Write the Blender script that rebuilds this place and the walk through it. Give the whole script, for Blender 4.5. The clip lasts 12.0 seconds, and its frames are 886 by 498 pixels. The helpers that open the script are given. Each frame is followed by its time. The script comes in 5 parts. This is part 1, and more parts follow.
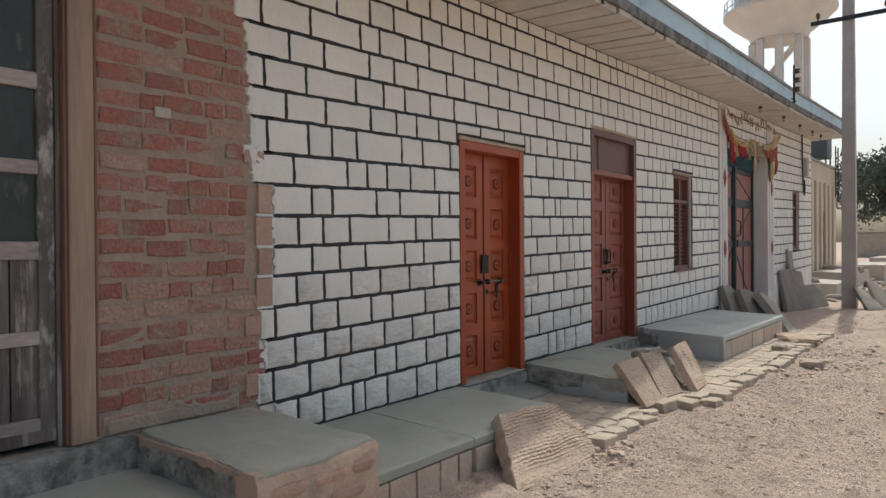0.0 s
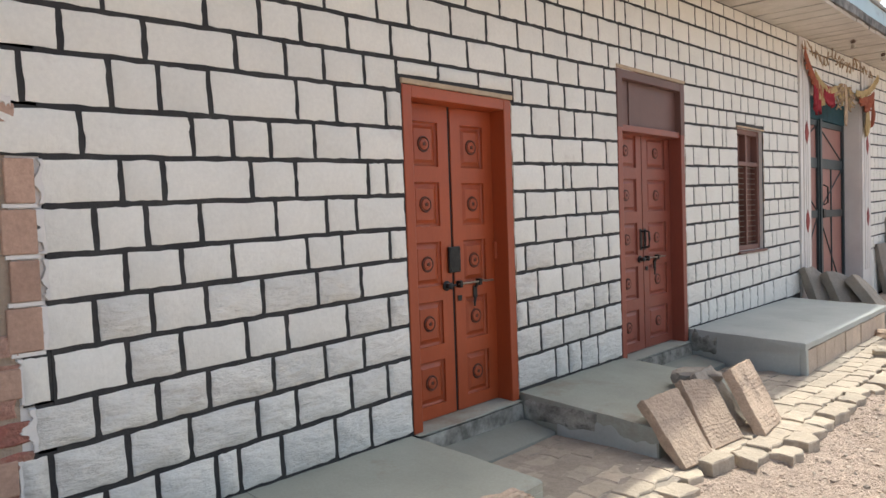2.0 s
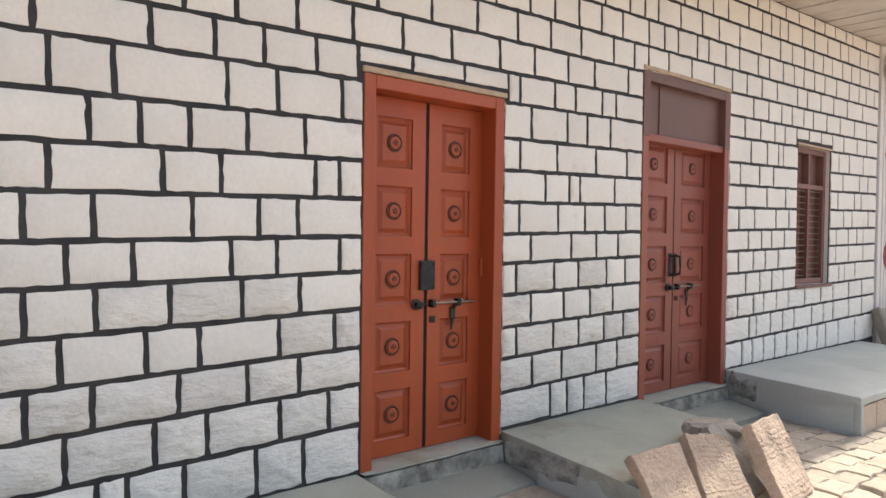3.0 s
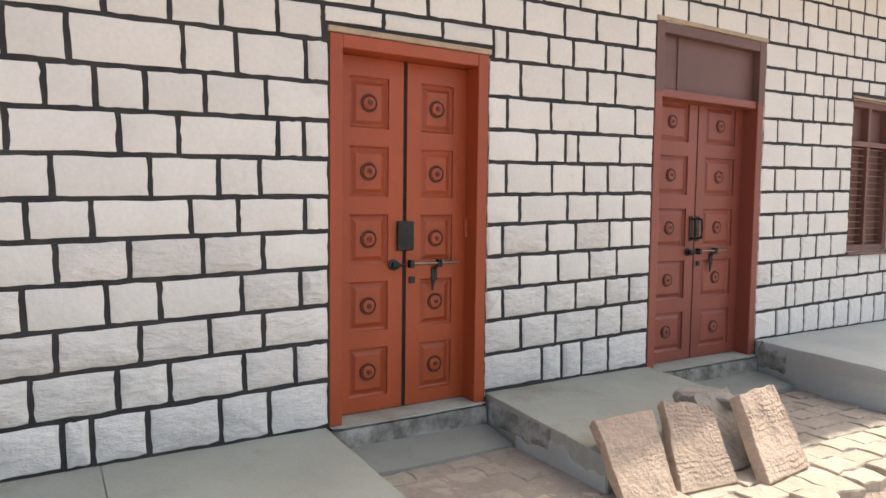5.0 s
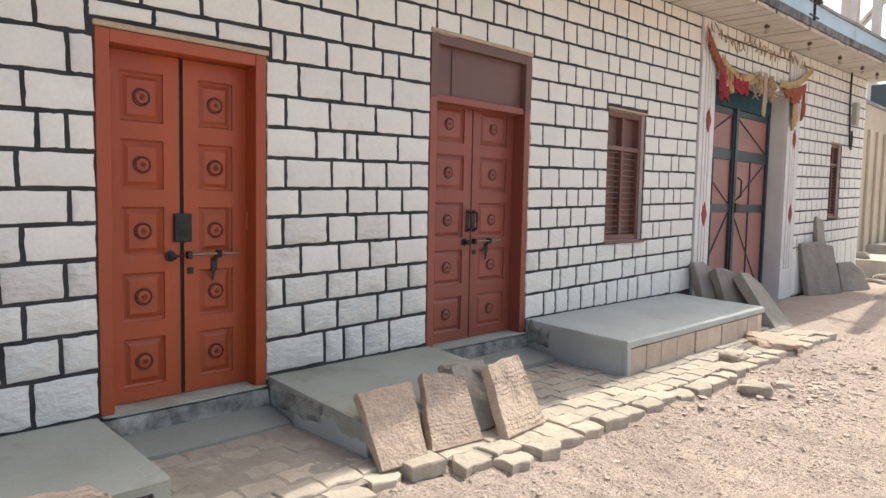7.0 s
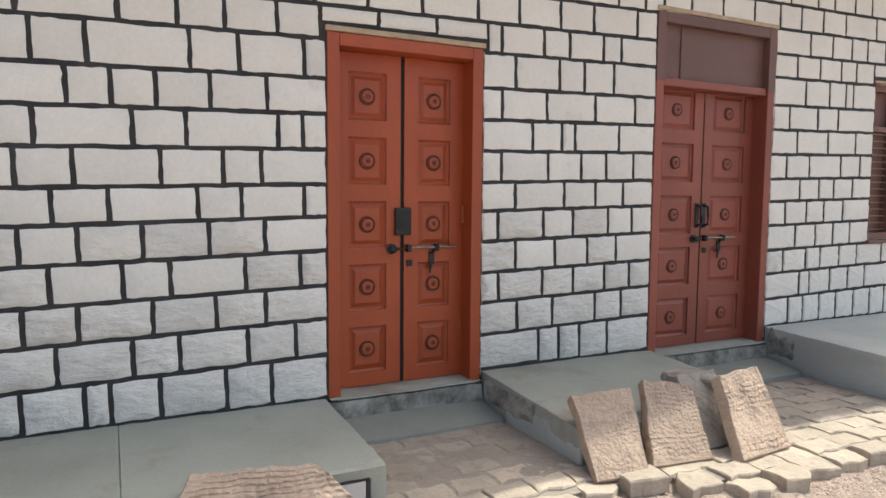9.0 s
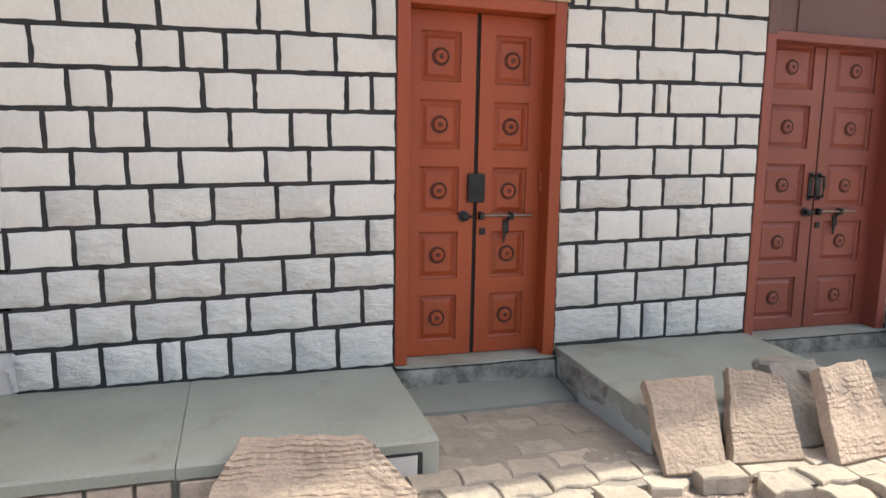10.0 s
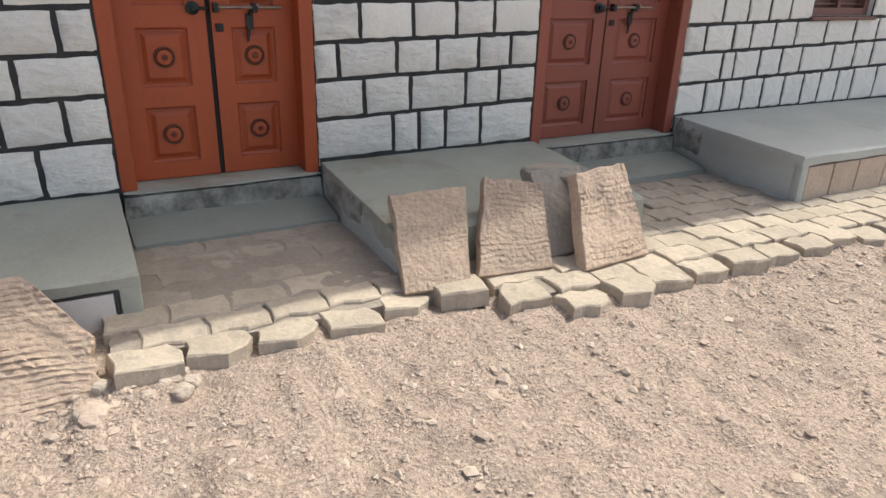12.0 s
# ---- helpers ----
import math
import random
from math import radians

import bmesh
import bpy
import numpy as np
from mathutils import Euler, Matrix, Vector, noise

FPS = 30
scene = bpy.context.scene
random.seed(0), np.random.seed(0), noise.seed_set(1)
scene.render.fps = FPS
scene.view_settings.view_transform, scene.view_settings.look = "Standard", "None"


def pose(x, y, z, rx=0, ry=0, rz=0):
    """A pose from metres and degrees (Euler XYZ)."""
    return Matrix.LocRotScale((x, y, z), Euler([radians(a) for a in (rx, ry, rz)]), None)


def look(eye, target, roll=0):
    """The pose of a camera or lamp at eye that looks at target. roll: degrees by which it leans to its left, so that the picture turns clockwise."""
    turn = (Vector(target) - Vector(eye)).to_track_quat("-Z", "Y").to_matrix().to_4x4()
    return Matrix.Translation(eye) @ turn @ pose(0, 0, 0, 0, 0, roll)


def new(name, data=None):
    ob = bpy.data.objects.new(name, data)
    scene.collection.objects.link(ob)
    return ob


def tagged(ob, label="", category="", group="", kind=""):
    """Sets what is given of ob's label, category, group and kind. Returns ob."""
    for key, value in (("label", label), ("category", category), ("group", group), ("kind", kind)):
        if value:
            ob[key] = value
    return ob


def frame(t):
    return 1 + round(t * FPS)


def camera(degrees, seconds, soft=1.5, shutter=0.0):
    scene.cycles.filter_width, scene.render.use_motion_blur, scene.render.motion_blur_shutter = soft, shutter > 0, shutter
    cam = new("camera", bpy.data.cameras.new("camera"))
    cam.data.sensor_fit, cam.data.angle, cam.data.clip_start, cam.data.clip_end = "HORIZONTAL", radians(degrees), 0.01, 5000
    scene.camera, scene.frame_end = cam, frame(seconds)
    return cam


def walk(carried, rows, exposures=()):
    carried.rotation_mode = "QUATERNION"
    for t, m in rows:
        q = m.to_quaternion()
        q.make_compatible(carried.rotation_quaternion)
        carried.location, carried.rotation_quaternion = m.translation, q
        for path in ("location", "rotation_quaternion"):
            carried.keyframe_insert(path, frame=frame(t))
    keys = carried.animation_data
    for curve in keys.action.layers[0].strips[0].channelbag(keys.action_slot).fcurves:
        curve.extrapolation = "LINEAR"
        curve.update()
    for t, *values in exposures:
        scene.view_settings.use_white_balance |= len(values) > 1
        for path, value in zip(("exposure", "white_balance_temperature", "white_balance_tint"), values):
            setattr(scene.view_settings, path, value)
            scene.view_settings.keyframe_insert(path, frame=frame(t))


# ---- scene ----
cam = camera(66.6, 12.0)
PATH = [
    (0, (3.597, 0.137, 1.499), (2.335, 1.689, 1.487), -0.4),
    (0.5, (3.404, 0.623, 1.551), (2.149, 2.18, 1.522), -1.1),
    (1, (3.346, 1.127, 1.547), (1.996, 2.602, 1.518), -1.2),
    (1.5, (3.163, 1.594, 1.521), (1.759, 3.017, 1.532), -0.7),
    (2, (3.054, 2.049, 1.583), (1.641, 3.463, 1.499), -2.0),
    (2.5, (3.094, 2.475, 1.59), (1.52, 3.708, 1.542), 2.8),
    (3, (3.082, 2.885, 1.544), (1.52, 4.135, 1.51), 0.8),
    (3.2, (3.083, 3.059, 1.575), (1.51, 4.294, 1.522), 2.9),
    (4.8, (3.36, 3.515, 1.54), (1.633, 4.514, 1.396), 0.5),
    (5, (3.458, 3.452, 1.508), (1.745, 4.476, 1.376), 0.7),
    (5.5, (3.604, 3.358, 1.53), (1.886, 4.358, 1.306), 1.1),
    (6, (3.795, 3.444, 1.53), (2.193, 4.628, 1.348), 0.9),
    (6.5, (3.978, 3.522, 1.522), (2.508, 4.869, 1.356), 2.4),
    (6.7, (3.972, 3.539, 1.524), (2.55, 4.938, 1.373), 1.1),
    (8.3, (3.958, 3.603, 1.494), (2.455, 4.92, 1.425), 0.1),
    (8.5, (3.958, 3.609, 1.507), (2.358, 4.805, 1.403), 0.2),
    (9, (3.839, 3.665, 1.488), (2.05, 4.545, 1.328), 0.5),
    (9.5, (3.725, 3.791, 1.522), (1.858, 4.48, 1.326), -0.0),
    (10, (3.767, 3.931, 1.509), (1.873, 4.512, 1.235), 1.1),
    (10.5, (3.931, 4.105, 1.503), (2.051, 4.744, 1.266), 2.8),
    (11, (3.959, 4.259, 1.478), (2.116, 4.979, 1.186), 1.0),
    (11.5, (3.782, 4.482, 1.391), (2.103, 5.372, 0.766), 3.9),
    (12, (3.625, 4.692, 1.374), (2.003, 5.572, 0.603), 2.0),
]
EXPOSURE = [
    (0, -0.15, 6500, 4), (1, -0.20, 6500, 4), (1.5, 0.37, 6500, 4), (2, 0.55, 6500, 4), (2.5, 0.59, 6550, 5), (3, 0.79, 6650, 6),
    (5, 0.85, 6750, 7), (5.5, 0.57, 6700, 7), (6.5, 0.65, 6500, 4), (8.5, 0.50, 6500, 4), (9.5, 0.70, 6500, 5), (10.5, 0.78, 6550, 5),
    (11.3, 0.64, 6550, 5), (12, 0.39, 6550, 5),
]
walk(cam, [(t, look(eye, target, roll)) for t, eye, target, roll in PATH], EXPOSURE)

# the light: high sun behind the house and ahead along the street
SUN_TO = Vector((-0.076, 0.62, 1.0)).normalized()
sun_data = bpy.data.lights.new("sun", "SUN")
sun_data.energy, sun_data.angle, sun_data.color = 2.7, radians(0.6), (1.0, 0.95, 0.87)
sun = new("sun", sun_data)
sun.matrix_world = look(SUN_TO * 40, (0, 0, 0))
world = bpy.data.worlds.new("sky")
scene.world = world
world.use_nodes = True
wn = world.node_tree
sky = wn.nodes.new("ShaderNodeTexSky")
sky.sky_type, sky.sun_disc = "NISHITA", False
sky.sun_elevation = math.asin(SUN_TO.z)
sky.sun_rotation = math.atan2(SUN_TO.x, SUN_TO.y)
sky.dust_density, sky.air_density, sky.altitude = 5.0, 0.9, 100
haze = wn.nodes.new("ShaderNodeHueSaturation")
haze.inputs["Saturation"].default_value = 0.85
wn.links.new(sky.outputs[0], haze.inputs["Color"])
wn.links.new(haze.outputs[0], wn.nodes["Background"].inputs[0])
wn.nodes["Background"].inputs[1].default_value = 0.18


# ---- materials ----
def material(name, c1, c2, scale=3.0, rough=0.85, bump=0.3, grain=60.0, vary=0.12, metal=0.0, depth=0.01, stain=None, stain_scale=1.3, stain_at=0.58, stretch=(1, 1, 1), alt=None):
    """Two colours mixed by a broad noise, fine grain, per-piece variation, optional stains, and relief at two scales."""
    m = bpy.data.materials.new(name)
    m.use_nodes = True
    n, l = m.node_tree.nodes, m.node_tree.links
    b = n["Principled BSDF"]
    geo = n.new("ShaderNodeNewGeometry")
    vec = n.new("ShaderNodeMapping")
    vec.inputs["Scale"].default_value = stretch
    l.new(geo.outputs["Position"], vec.inputs["Vector"])

    def tex(s, detail=5.0, rg=0.6):
        t = n.new("ShaderNodeTexNoise")
        t.inputs["Scale"].default_value, t.inputs["Detail"].default_value, t.inputs["Roughness"].default_value = s, detail, rg
        l.new(vec.outputs[0], t.inputs["Vector"])
        return t.outputs["Fac"]

    def mix(kind, fac, a, c):
        x = n.new("ShaderNodeMix")
        x.data_type, x.blend_type = "RGBA", kind
        for sock, v in ((x.inputs[0], fac), (x.inputs[6], a), (x.inputs[7], c)):
            if isinstance(v, bpy.types.NodeSocket):
                l.new(v, sock)
            elif isinstance(v, tuple):
                sock.default_value = (*v, 1)
            else:
                sock.default_value = v
        return x.outputs[2]

    def ramp(v, a, c):
        r = n.new("ShaderNodeMapRange")
        r.inputs["From Min"].default_value, r.inputs["From Max"].default_value = a, c
        l.new(v, r.inputs["Value"])
        return r.outputs[0]

    broad, fine = tex(scale), tex(grain, 4.0, 0.7)
    col = mix("MIX", ramp(broad, 0.35, 0.65), c1, c2)
    info = n.new("ShaderNodeObjectInfo")
    if alt:
        col = mix("MIX", ramp(info.outputs["Random"], 0.40, 1.15), col, alt)
    if stain:
        col = mix("MIX", ramp(tex(stain_scale, 6.0, 0.65), stain_at, stain_at + 0.14), col, stain)
    grey = mix("MIX", ramp(fine, 0.3, 0.7), (1 - vary,) * 3, (1 + vary * 0.5,) * 3)
    col = mix("MULTIPLY", 1.0, col, grey)
    each = mix("MIX", info.outputs["Random"], (1 - vary,) * 3, (1 + vary * 0.5,) * 3)
    col = mix("MULTIPLY", 1.0, col, each)
    l.new(col, b.inputs["Base Color"])
    b.inputs["Roughness"].default_value, b.inputs["Metallic"].default_value = rough, metal
    if bump:
        add = n.new("ShaderNodeMath")
        add.operation = "MULTIPLY_ADD"
        add.inputs[1].default_value = 0.35
        l.new(fine, add.inputs[0])
        l.new(tex(scale * 5, 6.0, 0.6), add.inputs[2])
        bn = n.new("ShaderNodeBump")
        bn.inputs["Strength"].default_value, bn.inputs["Distance"].default_value = bump, depth
        l.new(add.outputs[0], bn.inputs["Height"])
        l.new(bn.outputs[0], b.inputs["Normal"])
    return m


M = {}
M["white_block"] = material("white limewashed stone", (0.81, 0.79, 0.735), (0.76, 0.74, 0.685), 2.2, 0.9, 0.5, 45, 0.06, depth=0.012, stain=(0.66, 0.62, 0.58), stain_scale=3.0, stain_at=0.62)
M["rough_block"] = material("limewashed rough stone", (0.81, 0.79, 0.735), (0.73, 0.71, 0.66), 2.6, 0.92, 0.9, 30, 0.08, depth=0.03, stain=(0.62, 0.58, 0.53), stain_scale=4.0, stain_at=0.58, stretch=(1, 0.6, 1.3))
M["joint"] = material("black joint paint", (0.022, 0.022, 0.024), (0.045, 0.043, 0.042), 5, 0.8, 0.5, 50, 0.2)
M["plaster"] = material("white plaster", (0.74, 0.71, 0.68), (0.66, 0.63, 0.60), 2, 0.9, 0.25, 60, 0.05)
M["cement"] = material("smooth grey cement", (0.395, 0.405, 0.345), (0.33, 0.34, 0.29), 1.6, 0.8, 0.35, 60, 0.08, stain=(0.30, 0.265, 0.205), stain_scale=1.9, stain_at=0.56)
M["cement_rough"] = material("patchy grey cement render", (0.64, 0.62, 0.57), (0.40, 0.39, 0.36), 3.5, 0.9, 0.6, 40, 0.1, stain=(0.24, 0.235, 0.215), stain_scale=5, stain_at=0.57)
M["brick"] = material("weathered red brick", (0.48, 0.180, 0.138), (0.42, 0.215, 0.168), 7, 0.92, 1.0, 50, 0.26, depth=0.022, stain=(0.43, 0.33, 0.255), stain_scale=5, stain_at=0.50, alt=(0.40, 0.285, 0.225))
M["mortar"] = material("mud mortar", (0.47, 0.375, 0.29), (0.39, 0.305, 0.235), 5, 0.95, 0.9, 40, 0.14, depth=0.02)
M["sandstone"] = material("pinkish sandstone", (0.62, 0.475, 0.36), (0.51, 0.385, 0.29), 6, 0.92, 0.8, 70, 0.18, depth=0.014, stain=(0.40, 0.31, 0.24), stain_scale=7, stain_at=0.56, stretch=(1, 0.8, 1.2))
M["facing"] = material("sandstone facing block", (0.64, 0.52, 0.41), (0.54, 0.425, 0.335), 5, 0.92, 0.6, 50, 0.16)
M["paver"] = material("dusty concrete paver", (0.55, 0.465, 0.365), (0.46, 0.39, 0.31), 6, 0.95, 0.6, 45, 0.12, depth=0.014, stain=(0.37, 0.32, 0.265), stain_scale=9, stain_at=0.56)
M["dust"] = material("grey dust over paving", (0.35, 0.30, 0.25), (0.29, 0.25, 0.205), 3, 0.97, 0.7, 40, 0.16, depth=0.015)
M["window_wood"] = material("dull red-brown window paint", (0.20, 0.092, 0.072), (0.16, 0.075, 0.060), 2, 0.55, 0.15, 60, 0.08)
M["soil"] = material("dusty tan soil", (0.57, 0.45, 0.365), (0.485, 0.38, 0.308), 1.1, 0.97, 1.0, 62, 0.48, depth=0.06, stain=(0.37, 0.285, 0.235), stain_scale=2.6, stain_at=0.55)
M["clod"] = material("dry tan soil clod", (0.57, 0.455, 0.37), (0.48, 0.38, 0.31), 9, 0.97, 0.6, 60, 0.1)
M["pebble"] = material("pale tan pebble", (0.66, 0.565, 0.465), (0.52, 0.43, 0.35), 9, 0.95, 0.4, 60, 0.2)
M["door_orange"] = material("orange-brown door paint", (0.415, 0.080, 0.024), (0.345, 0.066, 0.021), 2.0, 0.42, 0.15, 90, 0.08, stretch=(1, 1, 0.2), stain=(0.30, 0.062, 0.020), stain_scale=7, stain_at=0.62)
M["door_maroon"] = material("red-brown door paint", (0.29, 0.076, 0.048), (0.24, 0.064, 0.042), 2.0, 0.45, 0.15, 90, 0.08, stretch=(1, 1, 0.2), stain=(0.20, 0.062, 0.042), stain_scale=7, stain_at=0.60)
M["transom"] = material("dull brown painted board", (0.17, 0.085, 0.070), (0.14, 0.072, 0.060), 2.0, 0.55, 0.15, 60, 0.06)
M["iron"] = material("blackened iron", (0.025, 0.027, 0.028), (0.05, 0.05, 0.048), 8, 0.45, 0.2, 80, 0.2, metal=0.6)
M["steel"] = material("dull steel rod", (0.30, 0.26, 0.22), (0.22, 0.18, 0.15), 20, 0.35, 0.1, 80, 0.1, metal=0.9)
M["cream"] = material("bare cream wood edge", (0.55, 0.43, 0.30), (0.45, 0.34, 0.24), 8, 0.85, 0.4, 60, 0.1)
M["old_wood"] = material("grey weathered wood", (0.24, 0.20, 0.18), (0.085, 0.072, 0.066), 9, 0.9, 0.7, 50, 0.2, stretch=(1, 1, 0.10), stain=(0.48, 0.44, 0.41), stain_scale=11, stain_at=0.51)
M["post_wood"] = material("brown weathered post", (0.40, 0.29, 0.205), (0.29, 0.20, 0.145), 8, 0.85, 0.5, 50, 0.15, stretch=(1, 1, 0.10), stain=(0.22, 0.085, 0.055), stain_scale=9, stain_at=0.60)
M["red_wood"] = material("worn red-brown wood", (0.27, 0.125, 0.09), (0.18, 0.095, 0.072), 8, 0.85, 0.5, 50, 0.15, stretch=(1, 1, 0.10))
M["dark_pane"] = material("grimy dark pane", (0.026, 0.036, 0.031), (0.050, 0.060, 0.052), 4, 0.42, 0.1, 30, 0.2, stretch=(1, 1, 0.4), stain=(0.15, 0.16, 0.13), stain_scale=6, stain_at=0.58)
# paler than plain sandstone: light bounced off the street is added in the colour
M["soffit"] = material("sandstone roof slab brightened for bounced light", (0.63, 0.59, 0.53), (0.53, 0.49, 0.435), 3, 0.9, 0.4, 40, 0.10)
M["blue"] = material("pale blue parapet paint", (0.50, 0.655, 0.73), (0.44, 0.58, 0.65), 1.5, 0.85, 0.3, 50, 0.06, stain=(0.30, 0.36, 0.40), stain_scale=3)
M["slab_edge"] = material("blackened slab edge", (0.055, 0.055, 0.055), (0.30, 0.29, 0.28), 4.5, 0.9, 0.4, 50, 0.2)
M["roof_top"] = material("grey cement roof", (0.34, 0.33, 0.31), (0.26, 0.25, 0.24), 1, 0.95, 0.3, 40, 0.1)
M["inside"] = material("dim room plaster", (0.30, 0.29, 0.28), (0.24, 0.23, 0.22), 1, 0.95, 0.1, 40, 0.05)
M["gate_sheet"] = material("faded red-brown sheet steel", (0.36, 0.17, 0.14), (0.29, 0.14, 0.118), 1.5, 0.5, 0.1, 40, 0.08)
M["gate_frame"] = material("dark teal gate steel", (0.035, 0.055, 0.062), (0.028, 0.042, 0.048), 3, 0.45, 0.1, 50, 0.1)
M["teal_cloth"] = material("teal cloth", (0.02, 0.085, 0.11), (0.015, 0.06, 0.08), 8, 0.9, 0.4, 60, 0.1)
M["red_cloth"] = material("red cloth", (0.38, 0.035, 0.05), (0.28, 0.025, 0.04), 9, 0.85, 0.4, 60, 0.12)
M["yellow_cloth"] = material("yellow cloth", (0.56, 0.43, 0.22), (0.48, 0.35, 0.17), 9, 0.85, 0.4, 60, 0.12)
M["orange_cloth"] = material("faded orange cloth", (0.42, 0.13, 0.07), (0.33, 0.10, 0.06), 9, 0.85, 0.4, 60, 0.12)
M["tinsel"] = material("tan tinsel string", (0.48, 0.36, 0.24), (0.38, 0.27, 0.18), 12, 0.7, 0.2, 60, 0.15)
M["red_tile"] = material("red painted diamond", (0.30, 0.055, 0.045), (0.24, 0.045, 0.04), 6, 0.8, 0.2, 60, 0.1)
M["grey_stone"] = material("grey-brown rough stone", (0.38, 0.335, 0.285), (0.29, 0.255, 0.22), 4, 0.93, 0.7, 45, 0.12, depth=0.015)
M["concrete_pole"] = material("grey concrete pole", (0.47, 0.43, 0.39), (0.40, 0.365, 0.335), 2, 0.85, 0.3, 50, 0.06)
# the far tower's concrete, its colour raised to stand in for haze
M["tower"] = material("weathered haze-paled white concrete", (0.76, 0.73, 0.68), (0.68, 0.65, 0.60), 0.7, 0.9, 0.2, 6, 0.06)
M["cream_wall"] = material("cream painted wall", (0.62, 0.53, 0.40), (0.54, 0.46, 0.35), 0.8, 0.9, 0.2, 20, 0.06)
M["tank"] = material("dark grey water tank", (0.10, 0.115, 0.125), (0.08, 0.09, 0.10), 1, 0.6, 0.1, 20, 0.06)
M["bark"] = material("grey-brown bark", (0.13, 0.105, 0.08), (0.09, 0.07, 0.055), 6, 0.95, 0.6, 30, 0.15)
# leaf colour lightened and greyed to stand in for distant haze
M["leaf"] = material("grey-green leaves paled for haze", (0.12, 0.14, 0.11), (0.10, 0.12, 0.095), 1.5, 0.85, 0.0, 8, 0.25)
M["ceramic"] = material("brown glazed insulator", (0.12, 0.07, 0.05), (0.10, 0.06, 0.045), 5, 0.3, 0.0, 50, 0.1)
M["groove"] = material("deep brown groove", (0.12, 0.036, 0.020), (0.085, 0.027, 0.016), 9, 0.6, 0.1, 60, 0.1)
M["gap"] = material("near-black stand-in for gap shade", (0.012, 0.010, 0.010), (0.02, 0.016, 0.015), 9, 0.9, 0.0, 60, 0.1)
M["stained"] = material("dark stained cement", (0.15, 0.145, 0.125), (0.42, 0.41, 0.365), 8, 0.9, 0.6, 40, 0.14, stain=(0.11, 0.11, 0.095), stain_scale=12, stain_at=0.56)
M["pale_wood"] = material("bleached flaking wood", (0.46, 0.40, 0.37), (0.30, 0.255, 0.235), 9, 0.9, 0.6, 50, 0.2, stretch=(1, 0.3, 1), stain=(0.10, 0.085, 0.08), stain_scale=11, stain_at=0.58)
M["flaking"] = material("flaking whitewashed wood", (0.20, 0.175, 0.15), (0.11, 0.10, 0.09), 7, 0.9, 0.7, 50, 0.2, stretch=(1, 1, 0.35), stain=(0.50, 0.46, 0.42), stain_scale=13, stain_at=0.50)
M["pale_cement"] = material("pale blue-grey cement", (0.46, 0.475, 0.445), (0.40, 0.415, 0.39), 1.8, 0.85, 0.35, 60, 0.07, stain=(0.38, 0.385, 0.36), stain_scale=2.5, stain_at=0.58)
# darker cement for the door treads; the recess's shade is in the colour
M["recess_cement"] = material("grey-green cement darkened for recess shade", (0.30, 0.31, 0.275), (0.245, 0.255, 0.225), 2.2, 0.8, 0.35, 60, 0.08, stain=(0.18, 0.185, 0.16), stain_scale=4, stain_at=0.60)
# darker paver copy: the eave's shade is put into its colour
M["shaded_paver"] = material("grey concrete paver darkened for eave shade", (0.435, 0.375, 0.305), (0.365, 0.315, 0.26), 6, 0.95, 0.6, 45, 0.14, depth=0.014, stain=(0.29, 0.255, 0.215), stain_scale=9, stain_at=0.54)
M["peach"] = material("peach-tan plaster over brick", (0.52, 0.38, 0.29), (0.42, 0.30, 0.23), 4, 0.92, 0.6, 40, 0.12, stain=(0.30, 0.27, 0.24), stain_scale=4)
M["quoin"] = material("tan brick quoin", (0.50, 0.335, 0.255), (0.42, 0.27, 0.205), 6, 0.92, 0.6, 50, 0.16)
M["pale_slab"] = material("pale stone slab", (0.50, 0.46, 0.40), (0.42, 0.38, 0.33), 2, 0.9, 0.3, 30, 0.08)


# ---- builders ----
def finish(name, bm, mat, parent=None, smooth=False):
    me = bpy.data.meshes.new(name)
    bmesh.ops.recalc_face_normals(bm, faces=bm.faces[:])
    bm.to_mesh(me)
    bm.free()
    me.materials.append(mat if not isinstance(mat, str) else M[mat])
    if smooth:
        for p in me.polygons:
            p.use_smooth = True
        me.set_sharp_from_angle(angle=radians(38))
    ob = new(name, me)
    if parent is not None:
        ob.parent = parent
    return ob


def part(name, bm, mat, parent, label="", smooth=False):
    ob = finish(name, bm, mat, parent, smooth)
    return tagged(ob, label) if label else ob


def box(bm, x0, x1, y0, y1, z0, z1, bevel=0.0):
    r = bmesh.ops.create_cube(bm, size=1.0, matrix=Matrix.Translation(((x0 + x1) / 2, (y0 + y1) / 2, (z0 + z1) / 2)) @ Matrix.Diagonal((abs(x1 - x0), abs(y1 - y0), abs(z1 - z0), 1)))
    if bevel:
        es = list({e for v in r["verts"] for e in v.link_edges})
        bmesh.ops.bevel(bm, geom=es, offset=bevel, segments=2, profile=0.5, affect="EDGES")
    return bm


def boxes(*items):
    bm = bmesh.new()
    for it in items:
        box(bm, *it)
    return bm


def rod(bm, a, b, r, sides=10, r2=None):
    a, b = Vector(a), Vector(b)
    d = b - a
    m = Matrix.Translation((a + b) / 2) @ d.to_track_quat("Z", "Y").to_matrix().to_4x4()
    bmesh.ops.create_cone(bm, cap_ends=True, segments=sides, radius1=r, radius2=r if r2 is None else r2, depth=d.length, matrix=m)
    return bm


